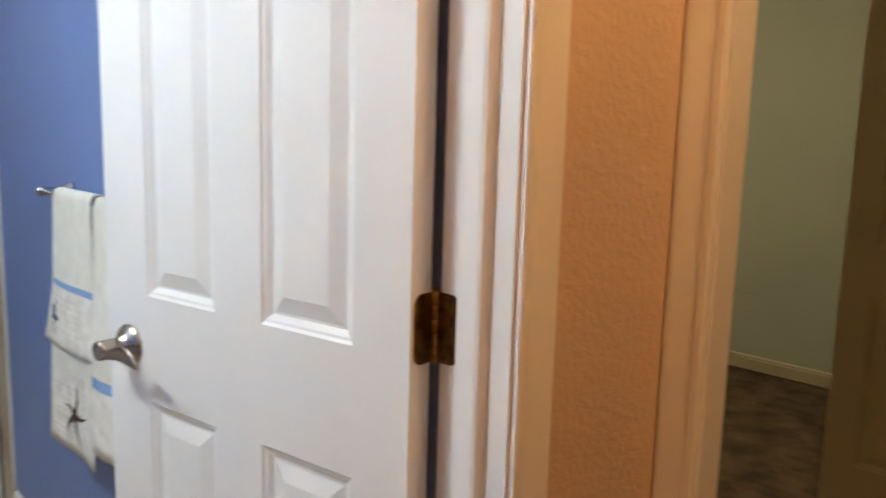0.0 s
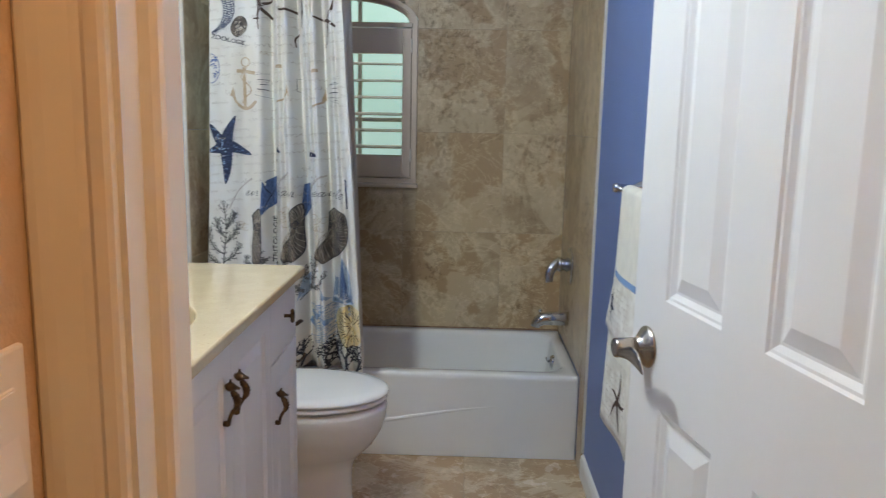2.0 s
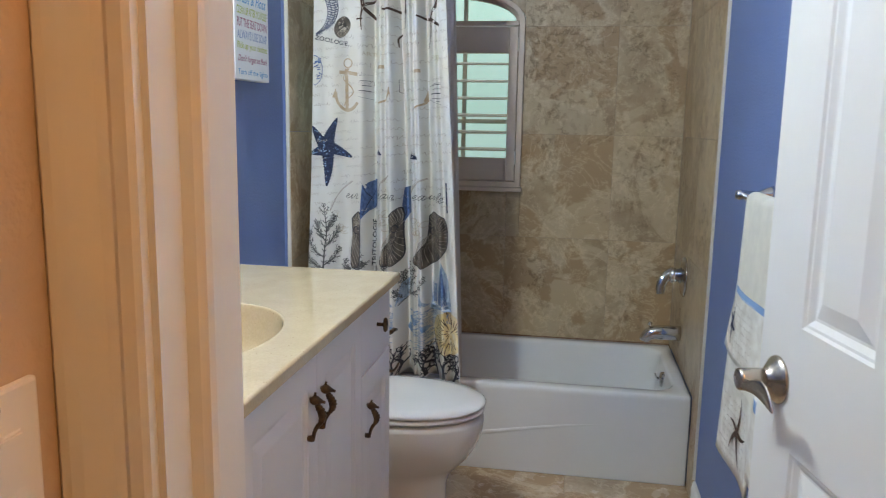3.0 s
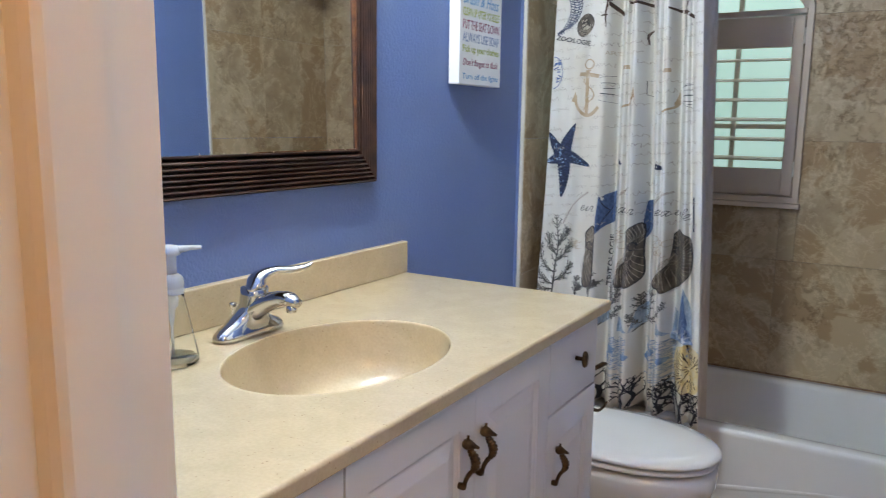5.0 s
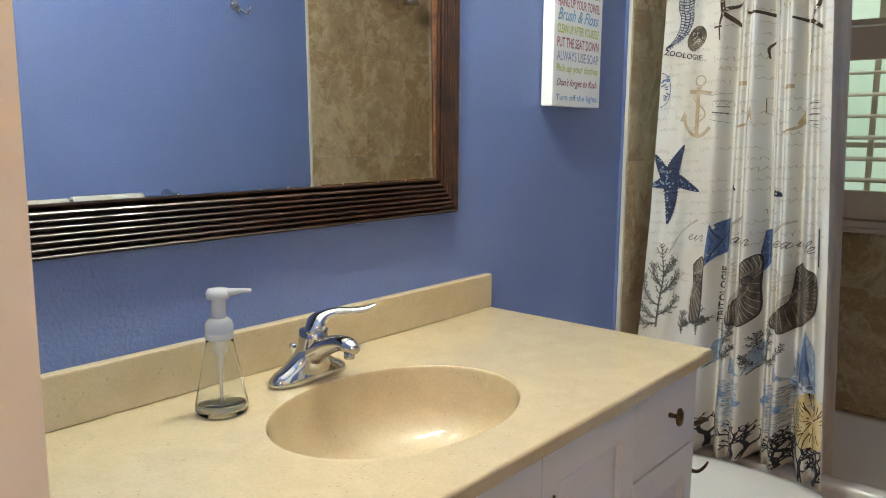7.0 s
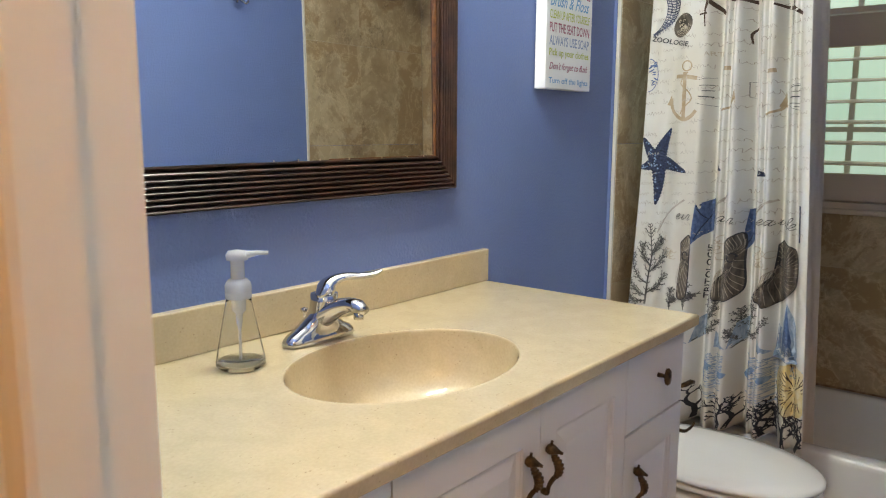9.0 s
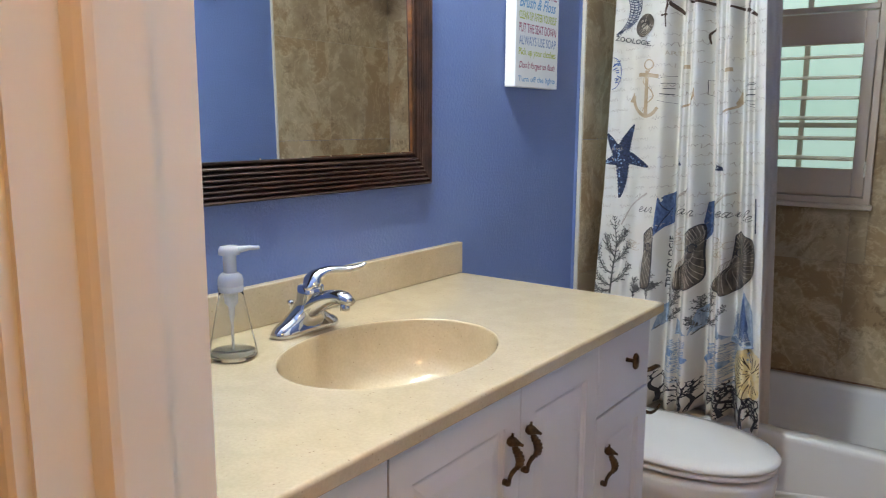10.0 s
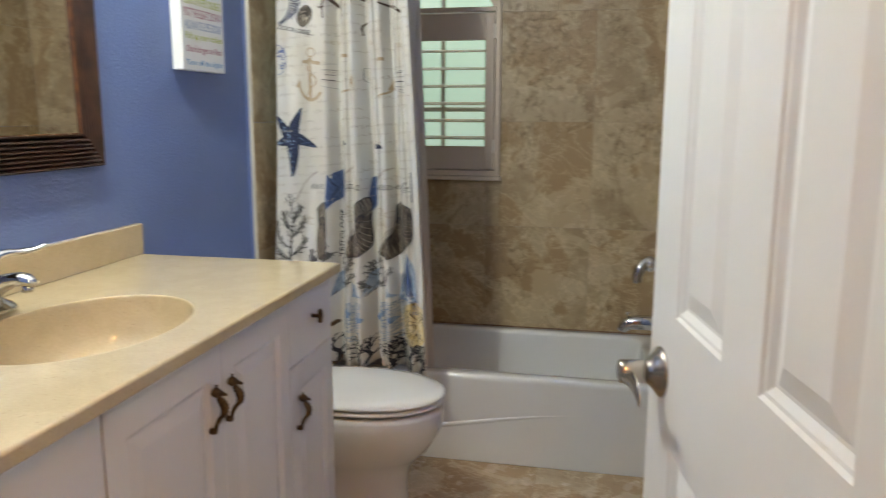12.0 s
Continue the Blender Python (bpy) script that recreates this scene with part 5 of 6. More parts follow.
def towel_strokes(bm, pts, w, place):
    for a, b in zip(pts, pts[1:]):
        d = math.hypot(b[0] - a[0], b[1] - a[1]) or 1
        nx, nz = -(b[1] - a[1]) / d * w / 2, (b[0] - a[0]) / d * w / 2
        bm.faces.new([bm.verts.new(place(*q)) for q in ((a[0] + nx, a[1] + nz), (b[0] + nx, b[1] + nz), (b[0] - nx, b[1] - nz), (a[0] - nx, a[1] - nz))])


bm = bmesh.new()
thin_star(bm, 1.895, 0.866, ((100, 0.040), (28, 0.036), (-35, 0.032), (-95, 0.046), (190, 0.040)), 0.0085, on_a)
world_part("starfish_print", bm, "ink_navy", towel_a, "navy starfish print")
bm = bmesh.new()
thin_star(bm, 1.812, 0.640, ((98, 0.085), (20, 0.050), (-50, 0.068), (-118, 0.078), (172, 0.072)), 0.0068, on_b)
world_part("starfish_print", bm, "ink_brown", towel_b, "thin brown starfish print")
for tw, place, ya, yb, za, zb in ((towel_a, on_a, 1.73, 1.95, 0.802, 0.912), (towel_b, on_b, 1.74, 1.93, 0.560, 0.700)):
    bm = bmesh.new()
    z = zb
    while z > za:
        y = ya + 0.02 * TR.random()
        while y < yb - 0.02:
            n = TR.randint(4, 9)
            towel_strokes(bm, [(y + 0.004 * k, z + 0.003 * math.sin(2.3 * k + z * 90)) for k in range(n)], 0.0012, place)
            y += 0.004 * n + 0.012 * TR.random()
        z -= 0.015
    tagged(world_part("script_print", bm, "ink_script", tw, "faded unreadable handwriting on the towel hem"), kind="stuff")
    bm = bmesh.new()
    zb2 = 0.9285 if tw is towel_a else 0.7205
    for k in range(26):
        y = ya + (yb - ya) * (k + 0.3 * TR.random()) / 26
        towel_strokes(bm, [(y, zb2 - 0.008), (y + 0.0008, zb2 + 0.010)], 0.0022, place)
    tagged(world_part("band_stripe", bm, "towel_print", tw, "pale stripes of the gathered blue band"), kind="stuff")

# ---- shower curtain ----
CZ0, CZ1 = 0.388, 2.02


def curtain_xy(u, z):
    """Fabric point: u runs 0..1 from the wall side to the free edge, z is the height."""
    f = (CZ1 - z) / (CZ1 - CZ0)
    xl = -0.645 - 0.030 * f
    xr = -0.195 + 0.105 * f ** 1.15
    x = xl + (xr - xl) * u
    y = 2.795 - 0.045 * f - 0.135 * max(0.0, f - 0.55) ** 1.3
    # flat near the wall, deep pleats towards the free edge
    folds = ((0.14, 0.06, 0.008), (0.425, 0.036, 0.072), (0.53, 0.018, 0.030), (0.625, 0.042, 0.090), (0.72, 0.017, 0.028), (0.815, 0.042, 0.080), (0.925, 0.020, 0.026))
    d = 0.010 * math.sin(u * 9 + 1.2 + 0.6 * f)
    for k, (c, w, h) in enumerate(folds):
        cc = c + 0.010 * math.sin(3.1 * f + k * 1.7)
        s = (u - cc) / w
        s = s * (1.25 if s < 0 else 0.72)
        d += h * (1.15 + 0.35 * f * (1 if k % 2 else 0.6)) * math.exp(-abs(s) ** 1.9)
    d += 0.003 * math.sin(40 * u + 2 * f)
    return x, y + d, z


curtain = empty("shower_curtain", (-0.4, 2.8, CZ0), "ivory nautical-print fabric shower curtain bunched beside the tub", "shower curtain")
bm = bmesh.new()
NU, NZ = 170, 60
V = [[bm.verts.new(curtain_xy(i / NU, CZ0 + (CZ1 - CZ0) * j / NZ)) for i in range(NU + 1)] for j in range(NZ + 1)]
for a, b in zip(V, V[1:]):
    for i in range(NU):
        bm.faces.new((a[i], a[i + 1], b[i + 1], b[i]))
cl = world_part("fabric", bm, "cloth", curtain, "ivory printed curtain fabric", True)
so = cl.modifiers.new("thick", "SOLIDIFY")
so.thickness, so.offset = 0.0016, 1.0


def on_cloth(x, z, lift=0.0028):
    """The fabric's front at x, z."""
    f = (CZ1 - z) / (CZ1 - CZ0)
    xl, xr = -0.645 - 0.030 * f, -0.195 + 0.105 * f ** 1.15
    u = (x - xl) / (xr - xl)
    p = curtain_xy(min(max(u, 0.002), 0.998), z)
    return (p[0], p[1] - lift, p[2])


def stroke(bm, pts, w, place=on_cloth, step=0.006):
    """A flat brush stroke of width w through (x, z) points."""
    dense = []
    for a, b in zip(pts, pts[1:]):
        n = max(1, int(math.hypot(b[0] - a[0], b[1] - a[1]) / step))
        dense += [(a[0] + (b[0] - a[0]) * k / n, a[1] + (b[1] - a[1]) * k / n) for k in range(n)]
    dense.append(pts[-1])
    prev = None
    for i, p in enumerate(dense):
        q, r = dense[max(i - 1, 0)], dense[min(i + 1, len(dense) - 1)]
        dx, dz = r[0] - q[0], r[1] - q[1]
        L = math.hypot(dx, dz) or 1
        t = i / max(1, len(dense) - 1)
        ww = (w if isinstance(w, float) else w[0] + (w[1] - w[0]) * t) / 2
        a = bm.verts.new(place(p[0] - dz / L * ww, p[1] + dx / L * ww))
        b = bm.verts.new(place(p[0] + dz / L * ww, p[1] - dx / L * ww))
        if prev:
            bm.faces.new((prev[0], prev[1], b, a))
        prev = (a, b)


def arc(cx, cz, r, a0, a1, n=16, sq=1.0):
    return [(cx + r * math.cos(radians(a0 + (a1 - a0) * k / n)), cz + r * sq * math.sin(radians(a0 + (a1 - a0) * k / n))) for k in range(n + 1)]


def printed(name, bm, ink, label):
    return world_part(name, bm, ink, curtain, label)


rng = random.Random(4)
HI = lambda x, z: on_cloth(x, z, 0.0036)


def one(name, ink, label, *strokes, place=on_cloth):
    """One printed figure made of brush strokes: (points, width)."""
    bm = bmesh.new()
    for pts, w in strokes:
        stroke(bm, pts, w, place)
    return printed(name, bm, ink, label)


def smooth(pts, n=14):
    return [(p.x, p.z) for p in curve_pts([(x, 0, z) for x, z in pts], n)]


def star_arm(bm, cx, cz, a, r, w, place=on_cloth):
    ca, sa = math.cos(a), math.sin(a)
    prev = None
    n = 26
    for k in range(n + 1):
        t = k / n
        h = w * (1 - t) ** 0.7 + 0.0018
        h *= 1.0 + (0.14 if k % 2 else -0.10)
        bow = 0.04 * r * math.sin(math.pi * t)
        A, B = (t * r, h + bow), (t * r, -h + bow)
        va = bm.verts.new(place(cx + A[0] * ca - A[1] * sa, cz + A[0] * sa + A[1] * ca))
        vb = bm.verts.new(place(cx + B[0] * ca - B[1] * sa, cz + B[0] * sa + B[1] * ca))
        if prev:
            bm.faces.new((prev[0], prev[1], vb, va))
        prev = (va, vb)


# navy starfish with pale spines
sx, sz = -0.602, 1.203
bm = bmesh.new()
ARMS = ((70, 0.112), (-17, 0.104), (-90, 0.138), (200, 0.066), (126, 0.092))
for deg, r in ARMS:
    star_arm(bm, sx, sz, radians(deg), r, 0.0225)
printed("starfish_print", bm, "ink_navy", "navy starfish printed on the curtain")
bm = bmesh.new()
for deg, r in ARMS:
    for k in range(16):
        t = 0.06 + 0.84 * rng.random()
        s = rng.uniform(-0.55, 0.55) * 0.022 * (1 - t) ** 0.7
        a = radians(deg)
        x, z = sx + t * r * math.cos(a) - s * math.sin(a), sz + t * r * math.sin(a) + s * math.cos(a)
        q = 0.0016 + 0.0018 * rng.random()
        flat_fan(bm, [(x + q * math.cos(j), z + q * math.sin(j)) for j in (0, 1.3, 2.5, 3.8, 5)], HI, 1)
tagged(printed("starfish_speckle_print", bm, "ink_sea", "pale speckles on the starfish print"), kind="stuff")
for cx, cz in ((-0.428, 1.190), (-0.303, 1.177)):
    bm = bmesh.new()
    star_arm(bm, cx, cz, radians(-20), 0.026, 0.008)
    printed("starfish_tip_print", bm, "ink_navy", "navy starfish tip between the pleats")
for cx, cz in ((-0.429, 1.153), (-0.306, 1.128)):
    bm = bmesh.new()
    flat_fan(bm, [(cx + 0.003 * math.cos(k), cz + 0.005 * math.sin(k)) for k in range(6)], on_cloth, 1)
    printed("dot_print", bm, "ink_black", "small dark dot on the curtain")

# tan anchor with its rope, and anchor flukes showing between the pleats
one("anchor_print", "ink_tan", "tan anchor printed on the curtain",
    ([(-0.525, 1.478), (-0.523, 1.40), (-0.522, 1.336)], 0.012), ([(-0.556, 1.466), (-0.520, 1.464), (-0.486, 1.458)], 0.012),
    (arc(-0.520, 1.496, 0.015, 0, 360), 0.0042), (smooth([(-0.570, 1.399), (-0.566, 1.372), (-0.550, 1.350), (-0.522, 1.334), (-0.500, 1.343), (-0.484, 1.362)]), 0.011),
    ([(-0.576, 1.378), (-0.570, 1.410)], (0.017, 0.001)), (smooth([(-0.515, 1.478), (-0.538, 1.445), (-0.512, 1.420), (-0.500, 1.395), (-0.522, 1.372), (-0.534, 1.350)]), 0.0038))
for x0, z0, x1 in ((-0.422, 1.360, -0.377), (-0.293, 1.348, -0.256)):
    one("anchor_fluke_print", "ink_tan", "tan anchor fluke between the pleats",
        (smooth([(x0, z0), (x0 + 0.030, z0 + 0.014), (x1, z0 + 0.038)]), 0.0065), ([(x1 - 0.002, z0 + 0.022), (x1, z0 + 0.062)], (0.013, 0.001)))
    one("anchor_stock_print", "ink_tan", "tan end of the anchor stock", ([(x0 - 0.004, z0 + 0.125), (x0 + 0.020, z0 + 0.127)], 0.012))

# drawn seahorse, clam and title
bm = bmesh.new()
body = smooth([(-0.595, 1.790), (-0.583, 1.752), (-0.586, 1.715), (-0.580, 1.680), (-0.588, 1.645), (-0.610, 1.616), (-0.640, 1.598)], 26)
for k, (x, z) in enumerate(body):
    w = 0.021 * math.sin(math.pi * min(1, 0.35 + 0.65 * (1 - k / 26)) ** 1) + 0.004 if k < 26 else 0.003
    w = 0.024 - 0.020 * (k / 26) ** 2
    stroke(bm, [(x - w, z + 0.002), (x, z - 0.003), (x + w, z + 0.002)], 0.0030)
    for q in range(5):
        u = x + w * rng.uniform(-0.9, 0.9)
        stroke(bm, [(u, z), (u + 0.002, z - 0.008)], 0.0014)
for s in (-1, 1, 0.35, -0.4):
    stroke(bm, [(x + s * (0.024 - 0.020 * (k / 26) ** 2), z) for k, (x, z) in enumerate(body)], 0.0024)
printed("seahorse_print", bm, "ink_seahorse", "blue ink seahorse drawn on the curtain")
bm = bmesh.new()
flat_fan(bm, [(-0.544 + 0.033 * math.cos(t) + 0.006 * math.sin(t), 1.619 + 0.036 * math.sin(t)) for t in [k * math.pi / 9 for k in range(18)]], on_cloth, 3)
printed("clam_print", bm, "ink_shell", "grey clam shell printed on the curtain")
bm = bmesh.new()
for r in (0.010, 0.015, 0.020, 0.025):
    stroke(bm, arc(-0.544, 1.614, r, 200, 350, 12, 1.05), 0.0011, HI)
for k in range(12):
    x, z = -0.544 + rng.uniform(-0.016, 0.014), 1.622 + rng.uniform(-0.016, 0.014)
    stroke(bm, arc(x, z, 0.004, 0, 250, 6), 0.0022, HI)
printed("clam_ridges_print", bm, "ink_faint", "tan ridges on the clam shell print")


def cloth_text(name, words, x, z, w, h, ink, turn=0.0, label="lettering printed on the curtain", slant=0.0):
    bm = text_mesh(words, w, h, slant)
    bmesh.ops.subdivide_edges(bm, edges=[e for e in bm.edges if e.calc_length() > 0.012], cuts=1)
    c, s = math.cos(turn), math.sin(turn)
    for v in bm.verts:
        a, b = v.co.x, v.co.y
        v.co = on_cloth(x + a * c - b * s, z + a * s + b * c, 0.0036)
    return printed(name, bm, ink, label)


cloth_text("title_print", "ZOOLOGIE.", -0.648, 1.579, 0.134, 0.015, "ink_black", -0.20, "black title lettering printed on the curtain")
cloth_text("side_title_print", "TRITOLOGIE", -0.432, 0.775, 0.17, 0.013, "ink_black", radians(90), "upright black lettering printed on the curtain")
one("postmark_print", "ink_black", "grey postmark print with worn bars of writing",
    ([(-0.486, 1.452), (-0.450, 1.460)], 0.0009), ([(-0.486, 1.384), (-0.446, 1.374)], 0.0009), ([(-0.478, 1.436), (-0.452, 1.438)], 0.0019), ([(-0.470, 1.420), (-0.452, 1.421)], 0.0022), ([(-0.480, 1.404), (-0.452, 1.402)], 0.0028))
one("postmark_outline_print", "ink_black", "thin outline of a postmark",
    ([(-0.332, 1.448), (-0.358, 1.446), (-0.356, 1.402), (-0.330, 1.391)], 0.0009))
one("postmark_print", "ink_black", "grey postmark print with worn bars of writing",
    ([(-0.250, 1.423), (-0.197, 1.436)], 0.0010), ([(-0.248, 1.377), (-0.193, 1.358)], 0.0010), ([(-0.232, 1.424), (-0.198, 1.430)], 0.0022), ([(-0.225, 1.411), (-0.198, 1.414)], 0.0018), ([(-0.240, 1.396), (-0.198, 1.398)], 0.0033), ([(-0.234, 1.380), (-0.198, 1.379)], 0.0019), ([(-0.210, 1.370), (-0.198, 1.369)], 0.0017))
for x, z in ((-0.470, 1.524), (-0.345, 1.520), (-0.243, 1.512)):
    cloth_text("faded_title_print", "ARTES" if x < -0.4 else "CATES", x, z, 0.040, 0.013, "ink_faint", 0.05, "faded lettering printed on the curtain")
bm = bmesh.new()
stroke(bm, arc(-0.652, 1.473, 0.034, -88, 88, 20, 1.5), 0.0024)
for k in range(16):
    x, z = -0.653 + 0.020 * rng.random(), 1.440 + 0.07 * rng.random()
    stroke(bm, [(x, z), (x + 0.012, z + 0.016 * (rng.random() - 0.5))], 0.0035)
printed("round_stamp_print", bm, "ink_blue", "round blue stamp printed on the curtain")

# brown brittle stars near the top
one("brittle_star_print", "ink_brown", "thin brown brittle star printed on the curtain",
    ([(-0.474, 1.73), (-0.470, 1.686), (-0.439, 1.651)], (0.012, 0.009)), (smooth([(-0.470, 1.686), (-0.476, 1.650), (-0.473, 1.609)]), (0.007, 0.003)), ([(-0.491, 1.645), (-0.470, 1.648)], 0.005), ([(-0.470, 1.690), (-0.440, 1.72)], (0.009, 0.005)))
one("brittle_star_print", "ink_brown", "thin brown brittle star printed on the curtain",
    ([(-0.410, 1.684), (-0.370, 1.682), (-0.326, 1.677)], (0.007, 0.012)), (smooth([(-0.336, 1.676), (-0.337, 1.650), (-0.345, 1.618), (-0.362, 1.590), (-0.360, 1.558)]), (0.009, 0.002)), ([(-0.334, 1.68), (-0.332, 1.74)], 0.010))
one("brittle_star_print", "ink_brown", "thin brown brittle star printed on the curtain",
    ([(-0.288, 1.661), (-0.245, 1.653)], (0.006, 0.012)), ([(-0.245, 1.653), (-0.206, 1.626)], (0.013, 0.008)), ([(-0.245, 1.653), (-0.222, 1.690), (-0.215, 1.73)], (0.010, 0.006)), (smooth([(-0.242, 1.650), (-0.240, 1.610), (-0.245, 1.585), (-0.256, 1.556)]), (0.008, 0.002)))

# faded handwriting over the whole fabric
bm = bmesh.new()
z = 0.99
while z < 1.98:
    x = -0.665 + 0.03 * rng.random()
    while x < -0.17:
        w = 0.022 + 0.045 * rng.random()
        if rng.random() < 0.86:
            pts, t, ph, am = [], 0.0, rng.random() * 6, 0.0030 + 0.0017 * rng.random()
            while t < w:
                tall = 2.4 if math.sin(t * 210 + ph) > 0.82 else 1.0
                pts.append((x + t + 0.0018 * math.sin(t * 760 + ph), z + 0.07 * (x + t + 0.4) + am * tall * math.sin(t * 600 + ph)))
                t += 0.0021
            stroke(bm, pts, 0.0013, step=0.02)
        x += w + 0.010 + 0.02 * rng.random()
    z += 0.029 + 0.005 * rng.random()
tagged(printed("script_print", bm, "ink_script", "faded unreadable handwriting printed on the curtain"), kind="stuff")
# flowing script strokes that repeat in each pleat
for q in (((-0.590, 0.975), (-0.554, 1.041), (-0.501, 1.088)), ((-0.424, 1.035), (-0.406, 1.080), (-0.377, 1.110)), ((-0.300, 1.045), (-0.280, 1.082), (-0.249, 1.097))):
    a, b, c = q
    one("flourish_print", "ink_script", "long flourish of the large script", (smooth([a, b, c]), (0.003, 0.006)), (smooth([a, (a[0] + 0.012, a[1] + 0.035), (b[0] + 0.014, b[1] + 0.012), c]), 0.0018))
LETTERS = {
    "e": ([(0, 0.3), (0.35, 0.55), (0.4, 0.85), (0.2, 1), (0, 0.6), (0.1, 0.1), (0.4, 0), (0.7, 0.25)], 0.7),
    "a": ([(0.6, 0.85), (0.3, 1), (0, 0.5), (0.2, 0), (0.55, 0.4), (0.65, 0.95), (0.6, 0.3), (0.75, 0), (1, 0.25)], 1.0),
    "i": ([(0, 0.25), (0.2, 0.95), (0.15, 0.2), (0.3, 0), (0.5, 0.25)], 0.5),
    "o": ([(0.35, 1), (0, 0.5), (0.3, 0), (0.6, 0.5), (0.35, 1), (0.8, 0.8)], 0.8),
    "l": ([(0, 0.25), (0.5, 1.6), (0.3, 2), (0.15, 1.2), (0.15, 0.2), (0.3, 0), (0.5, 0.25)], 0.5),
    "r": ([(0, 0.25), (0.2, 1), (0.5, 0.85), (0.45, 0.2), (0.6, 0), (0.8, 0.2)], 0.8),
}
for x0, words, w in ((-0.524, "eir", 0.046), (-0.424, "eair", 0.070), (-0.294, "eaiole", 0.118)):
    full = sum(LETTERS[c][1] + 0.12 for c in words)
    bm, x, k = bmesh.new(), 0.0, w / full
    for c in words:
        pts, adv = LETTERS[c]
        stroke(bm, smooth([(x0 + k * (x + px) + 0.007 * pz, 1.027 - 0.02 * (x0 + 0.5) - 0.05 * k * x + 0.017 * pz) for px, pz in pts], 22), 0.0021, HI)
        x += adv + 0.12
    printed("large_script_print", bm, "ink_grey", "large flowing grey script printed on the curtain")
one("edge_stripe_print", "ink_navy", "navy stripe at the edge of the curtain", ([(-0.168, 1.089), (-0.160, 0.984)], 0.007))

# denim-blue pennants with stitched edges
for pts in ([(-0.467, 1.074), (-0.431, 1.094), (-0.428, 0.994), (-0.452, 0.978), (-0.472, 0.948), (-0.471, 1.010)], [(-0.338, 1.060), (-0.303, 1.073), (-0.298, 0.980), (-0.320, 0.962), (-0.337, 0.934), (-0.340, 1.000)]):
    bm = bmesh.new()
    flat_fan(bm, pts, on_cloth, 5)
    printed("pennant_print", bm, "ink_denim", "blue pennant printed on the curtain")
    bm = bmesh.new()
    (ax, az), (bx, bz) = pts[0], pts[1]
    for k in range(6):
        t = (k + 0.5) / 6
        stroke(bm, [(ax + (bx - ax) * t, az + (bz - az) * t - 0.003), (ax + (bx - ax) * t, az + (bz - az) * t - 0.008)], 0.002, HI)
    stroke(bm, smooth([(ax + 0.004, az - 0.012), (ax + 0.018, az - 0.045), (ax + 0.034, az - 0.050)]), 0.002, HI)
    stroke(bm, smooth([(ax + 0.036, az - 0.004), (ax + 0.016, az - 0.060), (ax + 0.002, az - 0.110)]), 0.002, HI)
    printed("pennant_seam_print", bm, "ink_navy", "dark seams of the pennant print")


def shell(outline, ex, ez, ribs, label):
    outline = smooth(outline + [outline[0]], 64)[:-1]
    bm = bmesh.new()
    flat_fan(bm, outline, lambda x, z: on_cloth(x, z, 0.0034), 9)
    printed("shell_print", bm, "ink_shell", label)
    bm = bmesh.new()
    n = len(outline)
    for k in range(ribs):
        t = k / ribs * n
        i, f = int(t), t - int(t)
        a, b = outline[i % n], outline[(i + 1) % n]
        x, z = a[0] + (b[0] - a[0]) * f, a[1] + (b[1] - a[1]) * f
        mx, mz = (x + ex) / 2 + 0.12 * (z - ez), (z + ez) / 2 - 0.12 * (x - ex)
        stroke(bm, smooth([(ex + 0.24 * (x - ex), ez + 0.24 * (z - ez)), (mx, mz), (ex + 0.94 * (x - ex), ez + 0.94 * (z - ez))], 6), (0.0005, 0.0015), lambda x, z: on_cloth(x, z, 0.0046))
    printed("shell_ridge_print", bm, "ink_ridge", "pale ridges of the spiral shell print")
    bm = bmesh.new()
    stroke(bm, arc(ex, ez, 0.008, 0, 300, 12, 1.6), 0.003, lambda x, z: on_cloth(x, z, 0.005))
    stroke(bm, [outline[k % n] for k in range(n + 1)], 0.0028, lambda x, z: on_cloth(x, z, 0.0042))
    printed("shell_outline_print", bm, "ink_black", "black outline of the shell print")


shell([(-0.240, 0.962), (-0.222, 0.978), (-0.200, 0.978), (-0.174, 0.962), (-0.160, 0.935), (-0.156, 0.900), (-0.160, 0.860), (-0.178, 0.828), (-0.208, 0.800), (-0.245, 0.779), (-0.272, 0.786), (-0.284, 0.803), (-0.278, 0.825), (-0.258, 0.850), (-0.243, 0.870), (-0.240, 0.915)], -0.228, 0.906, 44, "dark grey-brown spiral shell printed on the curtain")
shell([(-0.372, 0.965), (-0.356, 0.984), (-0.338, 0.986), (-0.334, 0.898), (-0.330, 0.821), (-0.345, 0.795), (-0.369, 0.784), (-0.392, 0.786), (-0.402, 0.800), (-0.389, 0.849), (-0.366, 0.887)], -0.352, 0.920, 30, "dark grey-brown spiral shell, part hidden by a pleat")
shell([(-0.500, 0.955), (-0.488, 0.970), (-0.473, 0.976), (-0.470, 0.904), (-0.469, 0.846), (-0.472, 0.788), (-0.498, 0.784), (-0.499, 0.857), (-0.496, 0.901)], -0.484, 0.915, 22, "dark grey-brown spiral shell, part hidden by a pleat")
for cx, cz in ((-0.272, 0.930), (-0.398, 0.942), (-0.535, 0.945)):
    bm = bmesh.new()
    for k in range(9):
        x, z = cx + rng.uniform(-0.026, 0.026), cz + rng.uniform(-0.035, 0.030)
        stroke(bm, arc(x, z, 0.006 + 0.008 * rng.random(), rng.uniform(0, 180), rng.uniform(260, 420), 12), 0.0022)
    printed("scroll_print", bm, "ink_faint", "pale tan scrollwork printed on the curtain")


